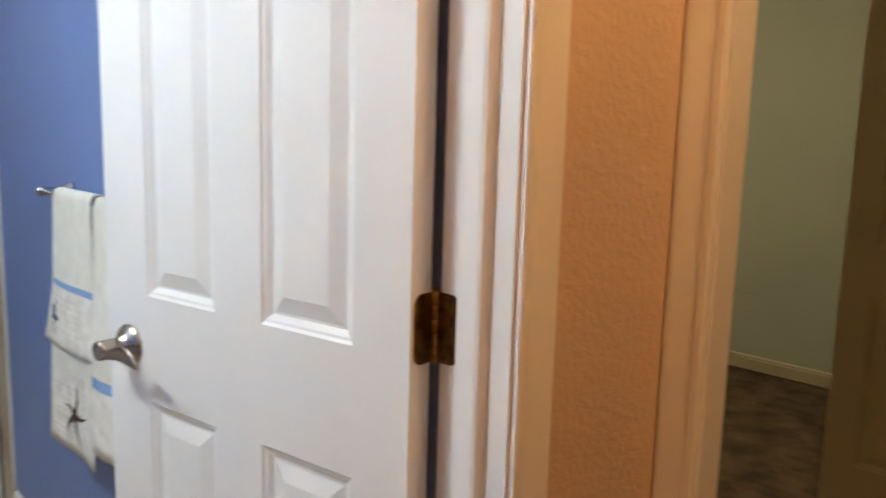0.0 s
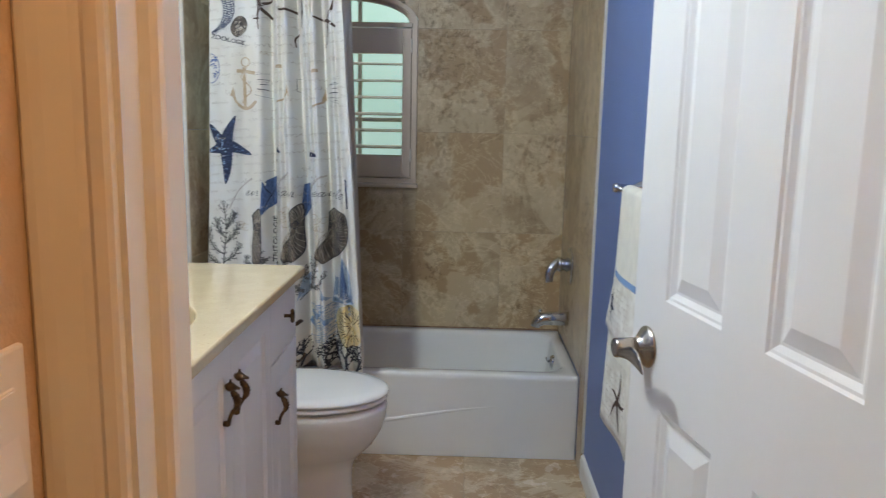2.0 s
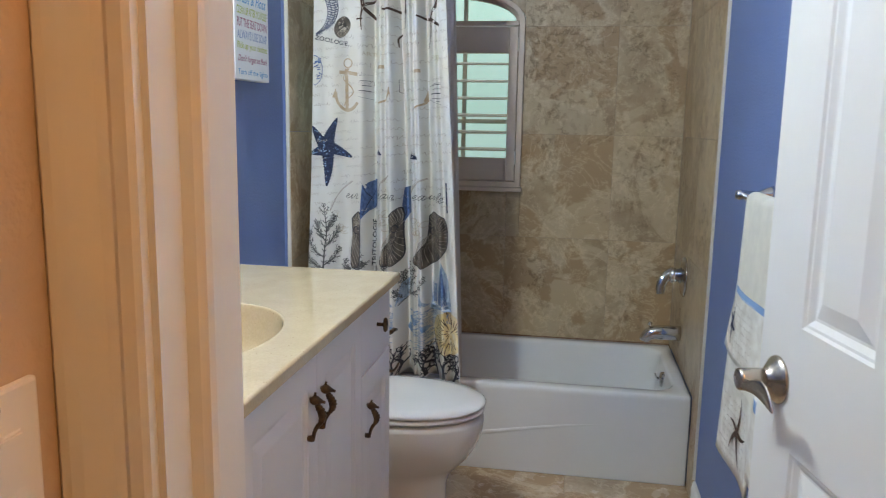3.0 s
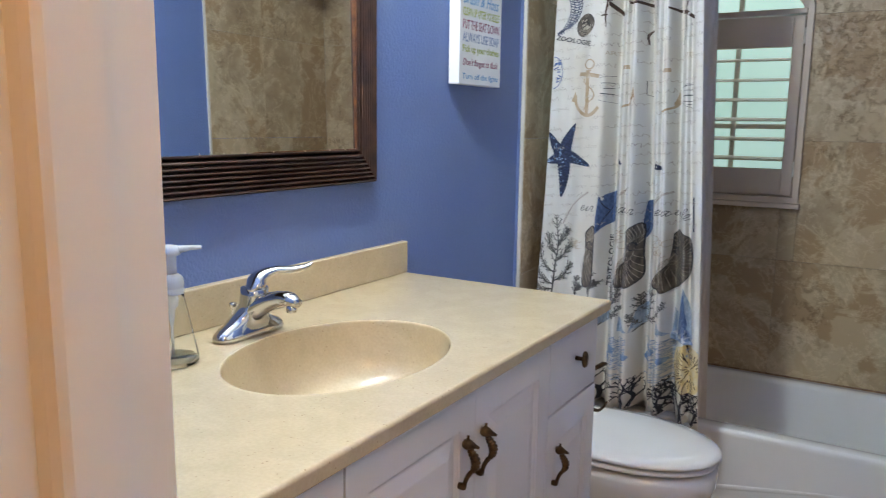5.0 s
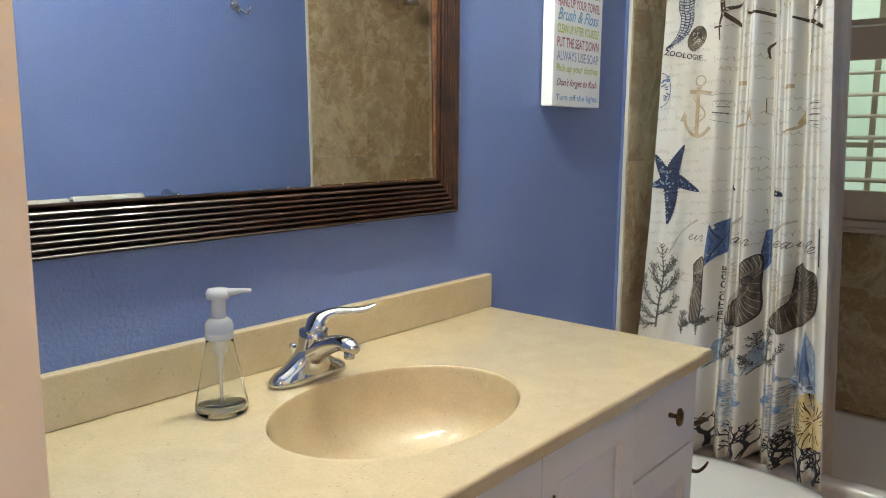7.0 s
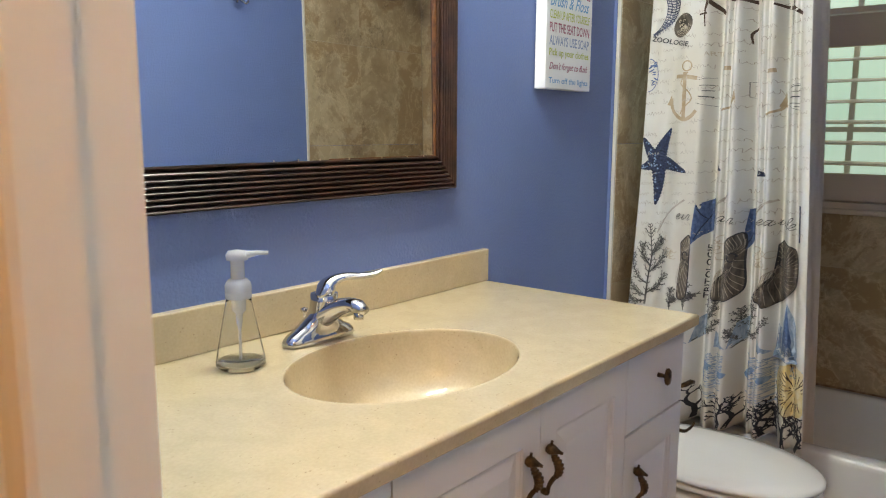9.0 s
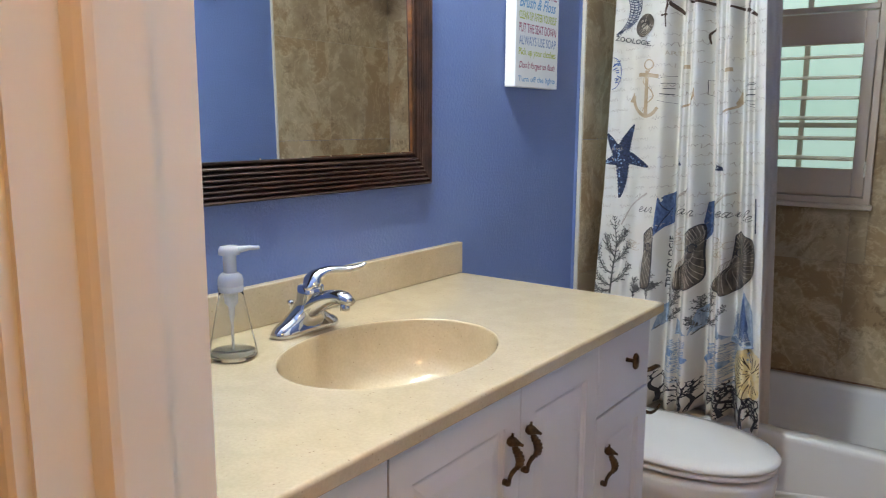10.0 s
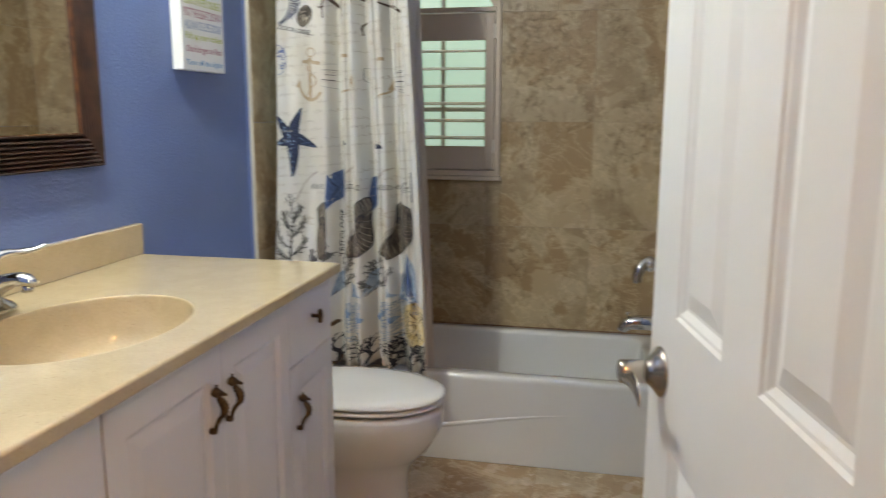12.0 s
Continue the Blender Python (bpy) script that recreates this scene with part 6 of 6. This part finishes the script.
def coral(bm, x, z, h, a0, depth, w, spread=0.5, x_max=-0.08):
    """A branching sprig."""
    if depth <= 0 or h < 0.004:
        return
    x1, z1 = x + h * math.cos(a0), z + h * math.sin(a0)
    if x1 > x_max:
        return
    xm, zm = (x + x1) / 2 + 0.14 * h * rng.uniform(-1, 1), (z + z1) / 2
    stroke(bm, [(x, z), (xm, zm), (x1, z1)], (w, w * 0.75))
    for s in (-1, 1):
        coral(bm, x1, z1, h * rng.uniform(0.60, 0.80), a0 + s * spread * rng.uniform(0.5, 1.15), depth - 1, w * 0.74, spread, x_max)
    if rng.random() < 0.6:
        coral(bm, xm, zm, h * 0.5, a0 + rng.choice((-1, 1)) * 0.9, depth - 2, w * 0.6, spread, x_max)


def fern(stem, twigs, w, label="grey sea fern sprig printed on the curtain"):
    """A sea fern: a stem with side branches, each set with short leaves."""
    bm = bmesh.new()

    def branch(pts, w, leaf):
        pts = smooth(pts, 16)
        stroke(bm, pts, (w, w * 0.4))
        for k in range(2, len(pts)):
            a, b = pts[k - 1], pts[k]
            d = math.atan2(b[1] - a[1], b[0] - a[0])
            for s in (-1, 1):
                if k % 4 == 1 and leaf > 0.005:
                    L = leaf * rng.uniform(1.5, 2.3)
                    q = [b, (b[0] + 0.5 * L * math.cos(d + s * 1.0), b[1] + 0.5 * L * math.sin(d + s * 1.0)), (b[0] + L * math.cos(d + s * 0.7), b[1] + L * math.sin(d + s * 0.7))]
                    stroke(bm, q, 0.0026)
                    for m in (0, 1, 2):
                        for r2 in (-0.8, 0.8):
                            stroke(bm, [q[m], (q[m][0] + 0.0055 * math.cos(d + s * 0.8 + r2), q[m][1] + 0.0055 * math.sin(d + s * 0.8 + r2))], 0.0018)
                elif rng.random() < 0.9:
                    L = leaf * rng.uniform(0.6, 1.1)
                    e = (b[0] + L * math.cos(d + s * 0.85), b[1] + L * math.sin(d + s * 0.85))
                    stroke(bm, [b, e], 0.0026)
                    if rng.random() < 0.6:
                        stroke(bm, [e, (e[0] + 0.5 * L * math.cos(d + s * 0.1), e[1] + 0.5 * L * math.sin(d + s * 0.1))], 0.0018)
    branch(stem, w, 1.75 * w)
    for t in twigs:
        branch(t, w * 0.8, 1.65 * w)
    printed("sea_fern_print", bm, "ink_grey", label)


fern([(-0.610, 0.743), (-0.606, 0.830), (-0.600, 0.900), (-0.606, 0.960), (-0.612, 1.000)],
     [[(-0.606, 0.810), (-0.640, 0.830), (-0.662, 0.870), (-0.664, 0.900)], [(-0.606, 0.845), (-0.575, 0.880), (-0.548, 0.920)], [(-0.608, 0.780), (-0.570, 0.810), (-0.545, 0.850)], [(-0.608, 0.770), (-0.645, 0.785), (-0.676, 0.815)],
      [(-0.604, 0.870), (-0.628, 0.905), (-0.634, 0.940)], [(-0.602, 0.900), (-0.582, 0.935), (-0.570, 0.960)], [(-0.608, 0.755), (-0.650, 0.750), (-0.680, 0.770)]], 0.0062)
fern([(-0.335, 0.640), (-0.316, 0.662), (-0.304, 0.690), (-0.306, 0.740), (-0.312, 0.785)],
     [[(-0.310, 0.672), (-0.280, 0.685), (-0.258, 0.712), (-0.244, 0.745)], [(-0.304, 0.700), (-0.286, 0.735), (-0.284, 0.780)], [(-0.306, 0.690), (-0.326, 0.715), (-0.330, 0.755)], [(-0.318, 0.660), (-0.336, 0.672), (-0.345, 0.700)]], 0.0036)
fern([(-0.452, 0.645), (-0.430, 0.668), (-0.412, 0.700), (-0.404, 0.760)],
     [[(-0.424, 0.676), (-0.396, 0.690), (-0.380, 0.722)], [(-0.412, 0.705), (-0.425, 0.740), (-0.428, 0.775)], [(-0.410, 0.720), (-0.390, 0.750), (-0.386, 0.790)]], 0.0034)
fern([(-0.475, 0.745), (-0.478, 0.790), (-0.472, 0.830)], [[(-0.476, 0.770), (-0.460, 0.795)], [(-0.477, 0.780), (-0.492, 0.805)]], 0.0034)
fern([(-0.520, 0.740), (-0.522, 0.775), (-0.518, 0.810)], [[(-0.521, 0.760), (-0.506, 0.780)]], 0.0034)

# pale blue sailing ships over the sea
for dx in (0.0, -0.118, -0.232):
    bm = bmesh.new()
    sails = [[(-0.177, 0.808), (-0.150, 0.740), (-0.134, 0.656), (-0.186, 0.650), (-0.190, 0.700)], [(-0.214, 0.715), (-0.192, 0.730), (-0.196, 0.660), (-0.224, 0.640)], [(-0.262, 0.690), (-0.246, 0.660), (-0.226, 0.640), (-0.262, 0.640)], [(-0.225, 0.642), (-0.140, 0.656), (-0.130, 0.640), (-0.225, 0.626)]]
    if dx:
        sails = sails[1:3]
    for q in sails:
        flat_fan(bm, [(x + dx, z) for x, z in q], on_cloth, 4)
    printed("ship_print", bm, "ink_ship", "pale blue sailing ship printed on the curtain")
bm = bmesh.new()
for k in range(26):
    x = -0.186 + 0.0020 * k
    stroke(bm, [(-0.176 + 0.0006 * k, 0.800 - 0.004 * k), (x, 0.655)], 0.0011, HI)
for k in range(8):
    stroke(bm, [(-0.220 + 0.004 * k, 0.722 - 0.001 * k), (-0.222 + 0.004 * k, 0.650)], 0.0013, HI)
printed("rigging_print", bm, "ink_denim", "dark blue rigging lines of the ship print")
bm = bmesh.new()
for row in range(34):
    z = 0.622 - 0.0042 * row
    for xa, xb in ((-0.312, -0.110 if row < 8 else -0.205), (-0.425, -0.345)):
        if row > 24 and rng.random() < 0.35:
            continue
        x = xa + rng.random() * (0.02 + 0.0012 * row)
        while x < xb - 0.001 * row:
            w = 0.012 + 0.040 * rng.random()
            w = min(w, xb - x)
            if w > 0.004:
                stroke(bm, [(x, z), (x + w * 0.5, z - 0.0022), (x + w, z + 0.001)], (0.0010, 0.0034) if row % 3 else 0.0030)
            x += w + 0.003 + 0.010 * rng.random()
tagged(printed("sea_print", bm, "ink_ship", "pale blue waves printed on the curtain"), kind="stuff")
for dx in (0.0, -0.115):
    for cx, cz, rx, rz in ((-0.285, 0.580, 0.022, 0.014), (-0.298, 0.545, 0.016, 0.018), (-0.235, 0.560, 0.014, 0.010)):
        bm = bmesh.new()
        flat_fan(bm, [(cx + dx + rx * math.cos(t * 0.6), cz + rz * math.sin(t * 0.6)) for t in range(10)], on_cloth, 3)
        printed("wave_print", bm, "ink_sea", "blue wave shadow printed on the curtain")

# sand dollar
cx, cz = -0.146, 0.556
R1 = 0.066


def clipped(x):
    return min(x, -0.098)


bm = bmesh.new()
flat_fan(bm, [(clipped(cx + R1 * math.cos(k * math.pi / 14)), cz + 1.16 * R1 * math.sin(k * math.pi / 14)) for k in range(28)], lambda x, z: on_cloth(x, z, 0.0038), 6)
printed("sand_dollar_print", bm, "ink_sand", "sandy yellow sand dollar printed on the curtain")
bm = bmesh.new()
for k in range(30):
    a = 2 * math.pi * k / 30
    r0, r1 = R1 * (0.06 if k % 3 == 0 else 0.45), R1 * rng.uniform(0.72, 1.0)
    p, q = (cx + 0.008 + r0 * math.cos(a), cz + 1.16 * r0 * math.sin(a)), (cx + r1 * math.cos(a), cz + 1.16 * r1 * math.sin(a))
    if max(p[0], q[0]) < -0.098:
        m = ((p[0] + q[0]) / 2 + 0.003 * rng.uniform(-1, 1), (p[1] + q[1]) / 2)
        stroke(bm, smooth([p, m, q], 6), 0.0026, lambda x, z: on_cloth(x, z, 0.0044))
stroke(bm, arc(cx, cz, R1, 185, 300, 20, 1.16), 0.003, lambda x, z: on_cloth(x, z, 0.0044))
printed("sand_dollar_rays_print", bm, "ink_brown", "brown rays of the sand dollar print")
for x, z, h, a, dep, w, xm in ((-0.150, 0.386, 0.046, 98, 7, 0.0145, -0.085), (-0.118, 0.386, 0.040, 70, 6, 0.0110, -0.082), (-0.185, 0.390, 0.040, 120, 6, 0.0110, -0.09), (-0.222, 0.392, 0.034, 110, 5, 0.0090, -0.09),
                               (-0.345, 0.392, 0.036, 92, 6, 0.0100, -0.31), (-0.330, 0.392, 0.028, 70, 5, 0.0090, -0.30), (-0.440, 0.392, 0.036, 90, 6, 0.0095, -0.40)):
    bm = bmesh.new()
    coral(bm, x, z, h, radians(a), dep, w, 0.62, xm)
    printed("coral_print", bm, "ink_black", "navy-black coral printed on the curtain")

# liner, hanging inside the tub
liner = empty("curtain_liner", (-0.38, 2.88, 0.2), "grey-white plastic curtain liner hanging inside the tub", "shower curtain liner")
bm = bmesh.new()


def liner_at(u, z):
    f = (CZ1 - z) / (CZ1 - 0.2)
    xr = -0.178 + 0.060 * f
    return (-0.66 + (xr + 0.66) * u, 2.880 + 0.065 * min(1, f * 1.3) + 0.018 * math.sin(u * 46 + f) + 0.007 * math.sin(u * 113 + 2 * f), z)


V = [[bm.verts.new(liner_at(i / 90, 0.2 + (CZ1 - 0.2) * j / 30)) for i in range(91)] for j in range(31)]
for a, b in zip(V, V[1:]):
    for i in range(90):
        bm.faces.new((a[i], a[i + 1], b[i + 1], b[i]))
world_part("liner_sheet", bm, "liner", liner, smooth=True)
bm = slab(0, 0.004, -0.0018, 0.0018, 0, 1, bevel=0)
for v in bm.verts:
    p = liner_at(1.0, 0.2 + (CZ1 - 0.2) * v.co.z)
    v.co = (p[0] + v.co.x - 0.001, p[1] + v.co.y, p[2])
world_part("liner_hem", bm, "liner", liner, "stitched side hem of the liner")
rod = empty("curtain_rod", (0, 2.83, 2.05), "chrome shower curtain rod across the tub", "curtain rod")
world_part("rod", tube(bmesh.new(), [(-0.711, 2.83, 2.05), (0.724, 2.83, 2.05)], 0.0125, 14), "chrome", rod, smooth=True)
for x in (-0.704, 0.717):
    world_part("flange", lathe(bmesh.new(), [(0, x - 0.006), (0.024, x - 0.006), (0.03, x), (0.024, x + 0.006), (0, x + 0.006)], (0, 2.83, 2.05), "x", 18), "chrome", rod, smooth=True)
ringob = empty("curtain_ring", (-0.62, 2.83, 2.05), "chrome curtain ring on the rod", "curtain ring", "rings on the curtain rod")
bm = tube(bmesh.new(), [(-0.62, 2.83 + 0.02 * math.cos(a), 2.042 + 0.028 * math.sin(a)) for a in [2 * math.pi * k / 20 for k in range(21)]], 0.0018, 6)
world_part("loop", bm, "chrome", ringob, smooth=True)
for k in range(1, 10):
    copy_thing(ringob, pose(-0.62 + 0.044 * k, 2.83, 2.05))

# shower head on its arm and a robe hook, seen in the mirror
shower = empty("wall_shower", (0.725, 3.23, 2.090), "chrome shower head on a bent arm above the tub", "shower")
world_part("arm", tube(bmesh.new(), curve_pts([(0.724, 3.232, 2.070), (0.66, 3.232, 2.075), (0.60, 3.232, 2.040), (0.575, 3.232, 2.000)], 12), 0.009, 12), "chrome", shower, smooth=True)
world_part("head", lathe(bmesh.new(), [(0.012, 2.005), (0.02, 1.980), (0.038, 1.955), (0.040, 1.945), (0, 1.943)], (0.572, 3.232, 0), "z", 20), "chrome", shower, smooth=True)

hook = empty("robe_hook", (0.735, 2.381, 1.83), "small chrome double robe hook on the blue wall", "robe hook")
world_part("hook_base", lathe(bmesh.new(), [(0, 0.722), (0.014, 0.724), (0.020, 0.729), (0.022, 0.7345)], (0, 2.381, 1.85), "x", 18), "chrome", hook, smooth=True)
for s in (-1, 1):
    world_part("prong", tube(bmesh.new(), curve_pts([(0.726, 2.381, 1.845), (0.700, 2.381 + s * 0.012, 1.825), (0.685, 2.381 + s * 0.022, 1.815), (0.676, 2.381 + s * 0.026, 1.830), (0.678, 2.381 + s * 0.027, 1.845)], 12), 0.0048, 10), "chrome", hook, smooth=True)

# bronze paper holder on the cabinet's end
ph = empty("paper_holder", (-0.19, 2.002, 0.70), "aged bronze seahorse paper holder on the end of the vanity", "toilet paper holder")
world_part("upper_arm", tube(bmesh.new(), [(-0.185, 2.0005, 0.757), (-0.180, 2.020, 0.757), (-0.176, 2.038, 0.759), (-0.172, 2.048, 0.757)], [0.004, 0.006, 0.0058, 0.004], 10), "bronze", ph, smooth=True)
world_part("hook", tube(bmesh.new(), curve_pts([(-0.185, 2.0005, 0.66), (-0.176, 2.02, 0.652), (-0.170, 2.040, 0.656), (-0.166, 2.050, 0.666)], 10), [0.0045 - 0.0002 * k for k in range(11)], 10), "bronze", ph, smooth=True)

# ---- tiles: travertine pieces with open joints, 18 inches each ----
P, G = 0.457, 0.0011
tile_meshes = {}


def tile(parent, x0, x1, z0, z1, wall):
    """One tile as a part of its wall; x runs along the wall."""
    w, h = x1 - x0 - G, z1 - z0 - G
    if w < 0.012 or h < 0.012:
        return
    key = (round(w, 3), round(h, 3), wall)
    if key not in tile_meshes:
        bm = bmesh.new()
        box(bm, -w / 2, w / 2, -0.0045, 0.0045, -h / 2, h / 2)
        bmesh.ops.bevel(bm, geom=list(bm.edges), offset=0.0007, segments=1, affect="EDGES")
        if wall in ("e", "w"):
            for v in bm.verts:
                v.co = (v.co.y, v.co.x, v.co.z)
        if wall == "f":
            for v in bm.verts:
                v.co = (v.co.x, v.co.z, v.co.y * 0.9)
        bmesh.ops.recalc_face_normals(bm, faces=bm.faces)
        me = bpy.data.meshes.new("tile")
        bm.to_mesh(me)
        bm.free()
        me.materials.append(M["floor_stone" if wall == "f" else "wall_stone"])
        tile_meshes[key] = me
    ob = new("tile", tile_meshes[key])
    c = ((x0 + x1) / 2, (z0 + z1) / 2)
    at = {"n": (c[0], TILE_Y + 0.0045, c[1]), "e": (0.7295, c[0], c[1]), "w": (-0.7165, c[0], c[1]), "f": (c[0], c[1], -0.004)}[wall]
    ob.matrix_world = pose(*at)
    ob.parent = parent


def cuts(a, b, first, p=P):
    k = math.ceil((a - first) / p - 1e-6)
    out = [a]
    while first + k * p < b - 0.004:
        if first + k * p > a + 0.004:
            out.append(first + k * p)
        k += 1
    return out + [b]


zs = cuts(TZ + 0.004, CEIL - 0.002, 0.800)
xs = cuts(-0.711, 0.724, 0.438)
xs2 = sorted(set(xs) | {WX0, WX1})
for z0, z1 in zip(zs, zs[1:]):
    hit = z1 > WZ0 and z0 < WZ1 + WRISE
    if not hit:
        for x0, x1 in zip(xs, xs[1:]):
            tile(wall_north, x0, x1, z0, z1, "n")
        continue
    for x0, x1 in zip(xs, xs[1:]):
        if x0 >= WX1 - 0.001:
            tile(wall_north, x0, x1, z0, z1, "n")
            continue
        # cut round the window: beside it, below it and in steps over the arch
        if x1 > WX1 + 0.012:
            tile(wall_north, WX1, x1, z0, z1, "n")
        if x0 < WX0 - 0.012:
            tile(wall_north, x0, WX0, z0, z1, "n")
        a, b = max(x0, WX0), min(x1, WX1)
        if z0 < WZ0 - 0.02:
            tile(wall_north, a, b, z0, min(z1, WZ0 - 0.001), "n")
        if z1 > WZ1 + WRISE:
            bm = bmesh.new()
            n = 18
            for k in range(n):
                u0, u1 = a + (b - a) * k / n, a + (b - a) * (k + 1) / n
                box(bm, u0, u1, TILE_Y, TILE_Y + 0.009, max(z0, arch(u0) + 0.0, arch(u1)) if min(arch(u0), arch(u1)) > z0 else z0, z1 - G)
            ob = finish("tile", bm, "wall_stone")
            ob.parent = wall_north
we, ww = bpy.data.objects["wall_east"], bpy.data.objects["wall_west"]
for par, wall, y0 in ((we, "e", 2.745), (ww, "w", 2.712)):
    for a, b in zip(cuts(y0, 3.538, 3.083), cuts(y0, 3.538, 3.083)[1:]):
        zz = [0.0005] + zs if a < TY0 - 0.02 else zs
        for z0, z1 in zip(zz, zz[1:]):
            if a < TY0 - 0.02 and z1 <= TZ + 0.01:
                tile(par, a, TY0 - 0.0135, z0, z1, wall)
            else:
                tile(par, a, b, z0, z1, wall)
structure("tile_edge_east", slab(0.7255, 0.7349, 2.737, 2.7445, 0.088, CEIL - 0.001), "caulk", "pale grout line at the edge of the tiles", "trim")
structure("tile_edge_west", slab(-0.7249, -0.7135, 2.704, 2.7115, 0.001, CEIL - 0.001), "caulk", "pale grout line at the edge of the tiles", "trim")
fx = cuts(LX, RX - 0.0, 0.288)
fy = cuts(EY0 + 0.0, TY0 - 0.002, 2.418)
for x0, x1 in zip(fx, fx[1:]):
    for y0, y1 in zip(fy, fy[1:]):
        if y1 > EY1:
            tile(bath_floor, x0, x1, max(y0, EY1 - 0.04), y1, "f")
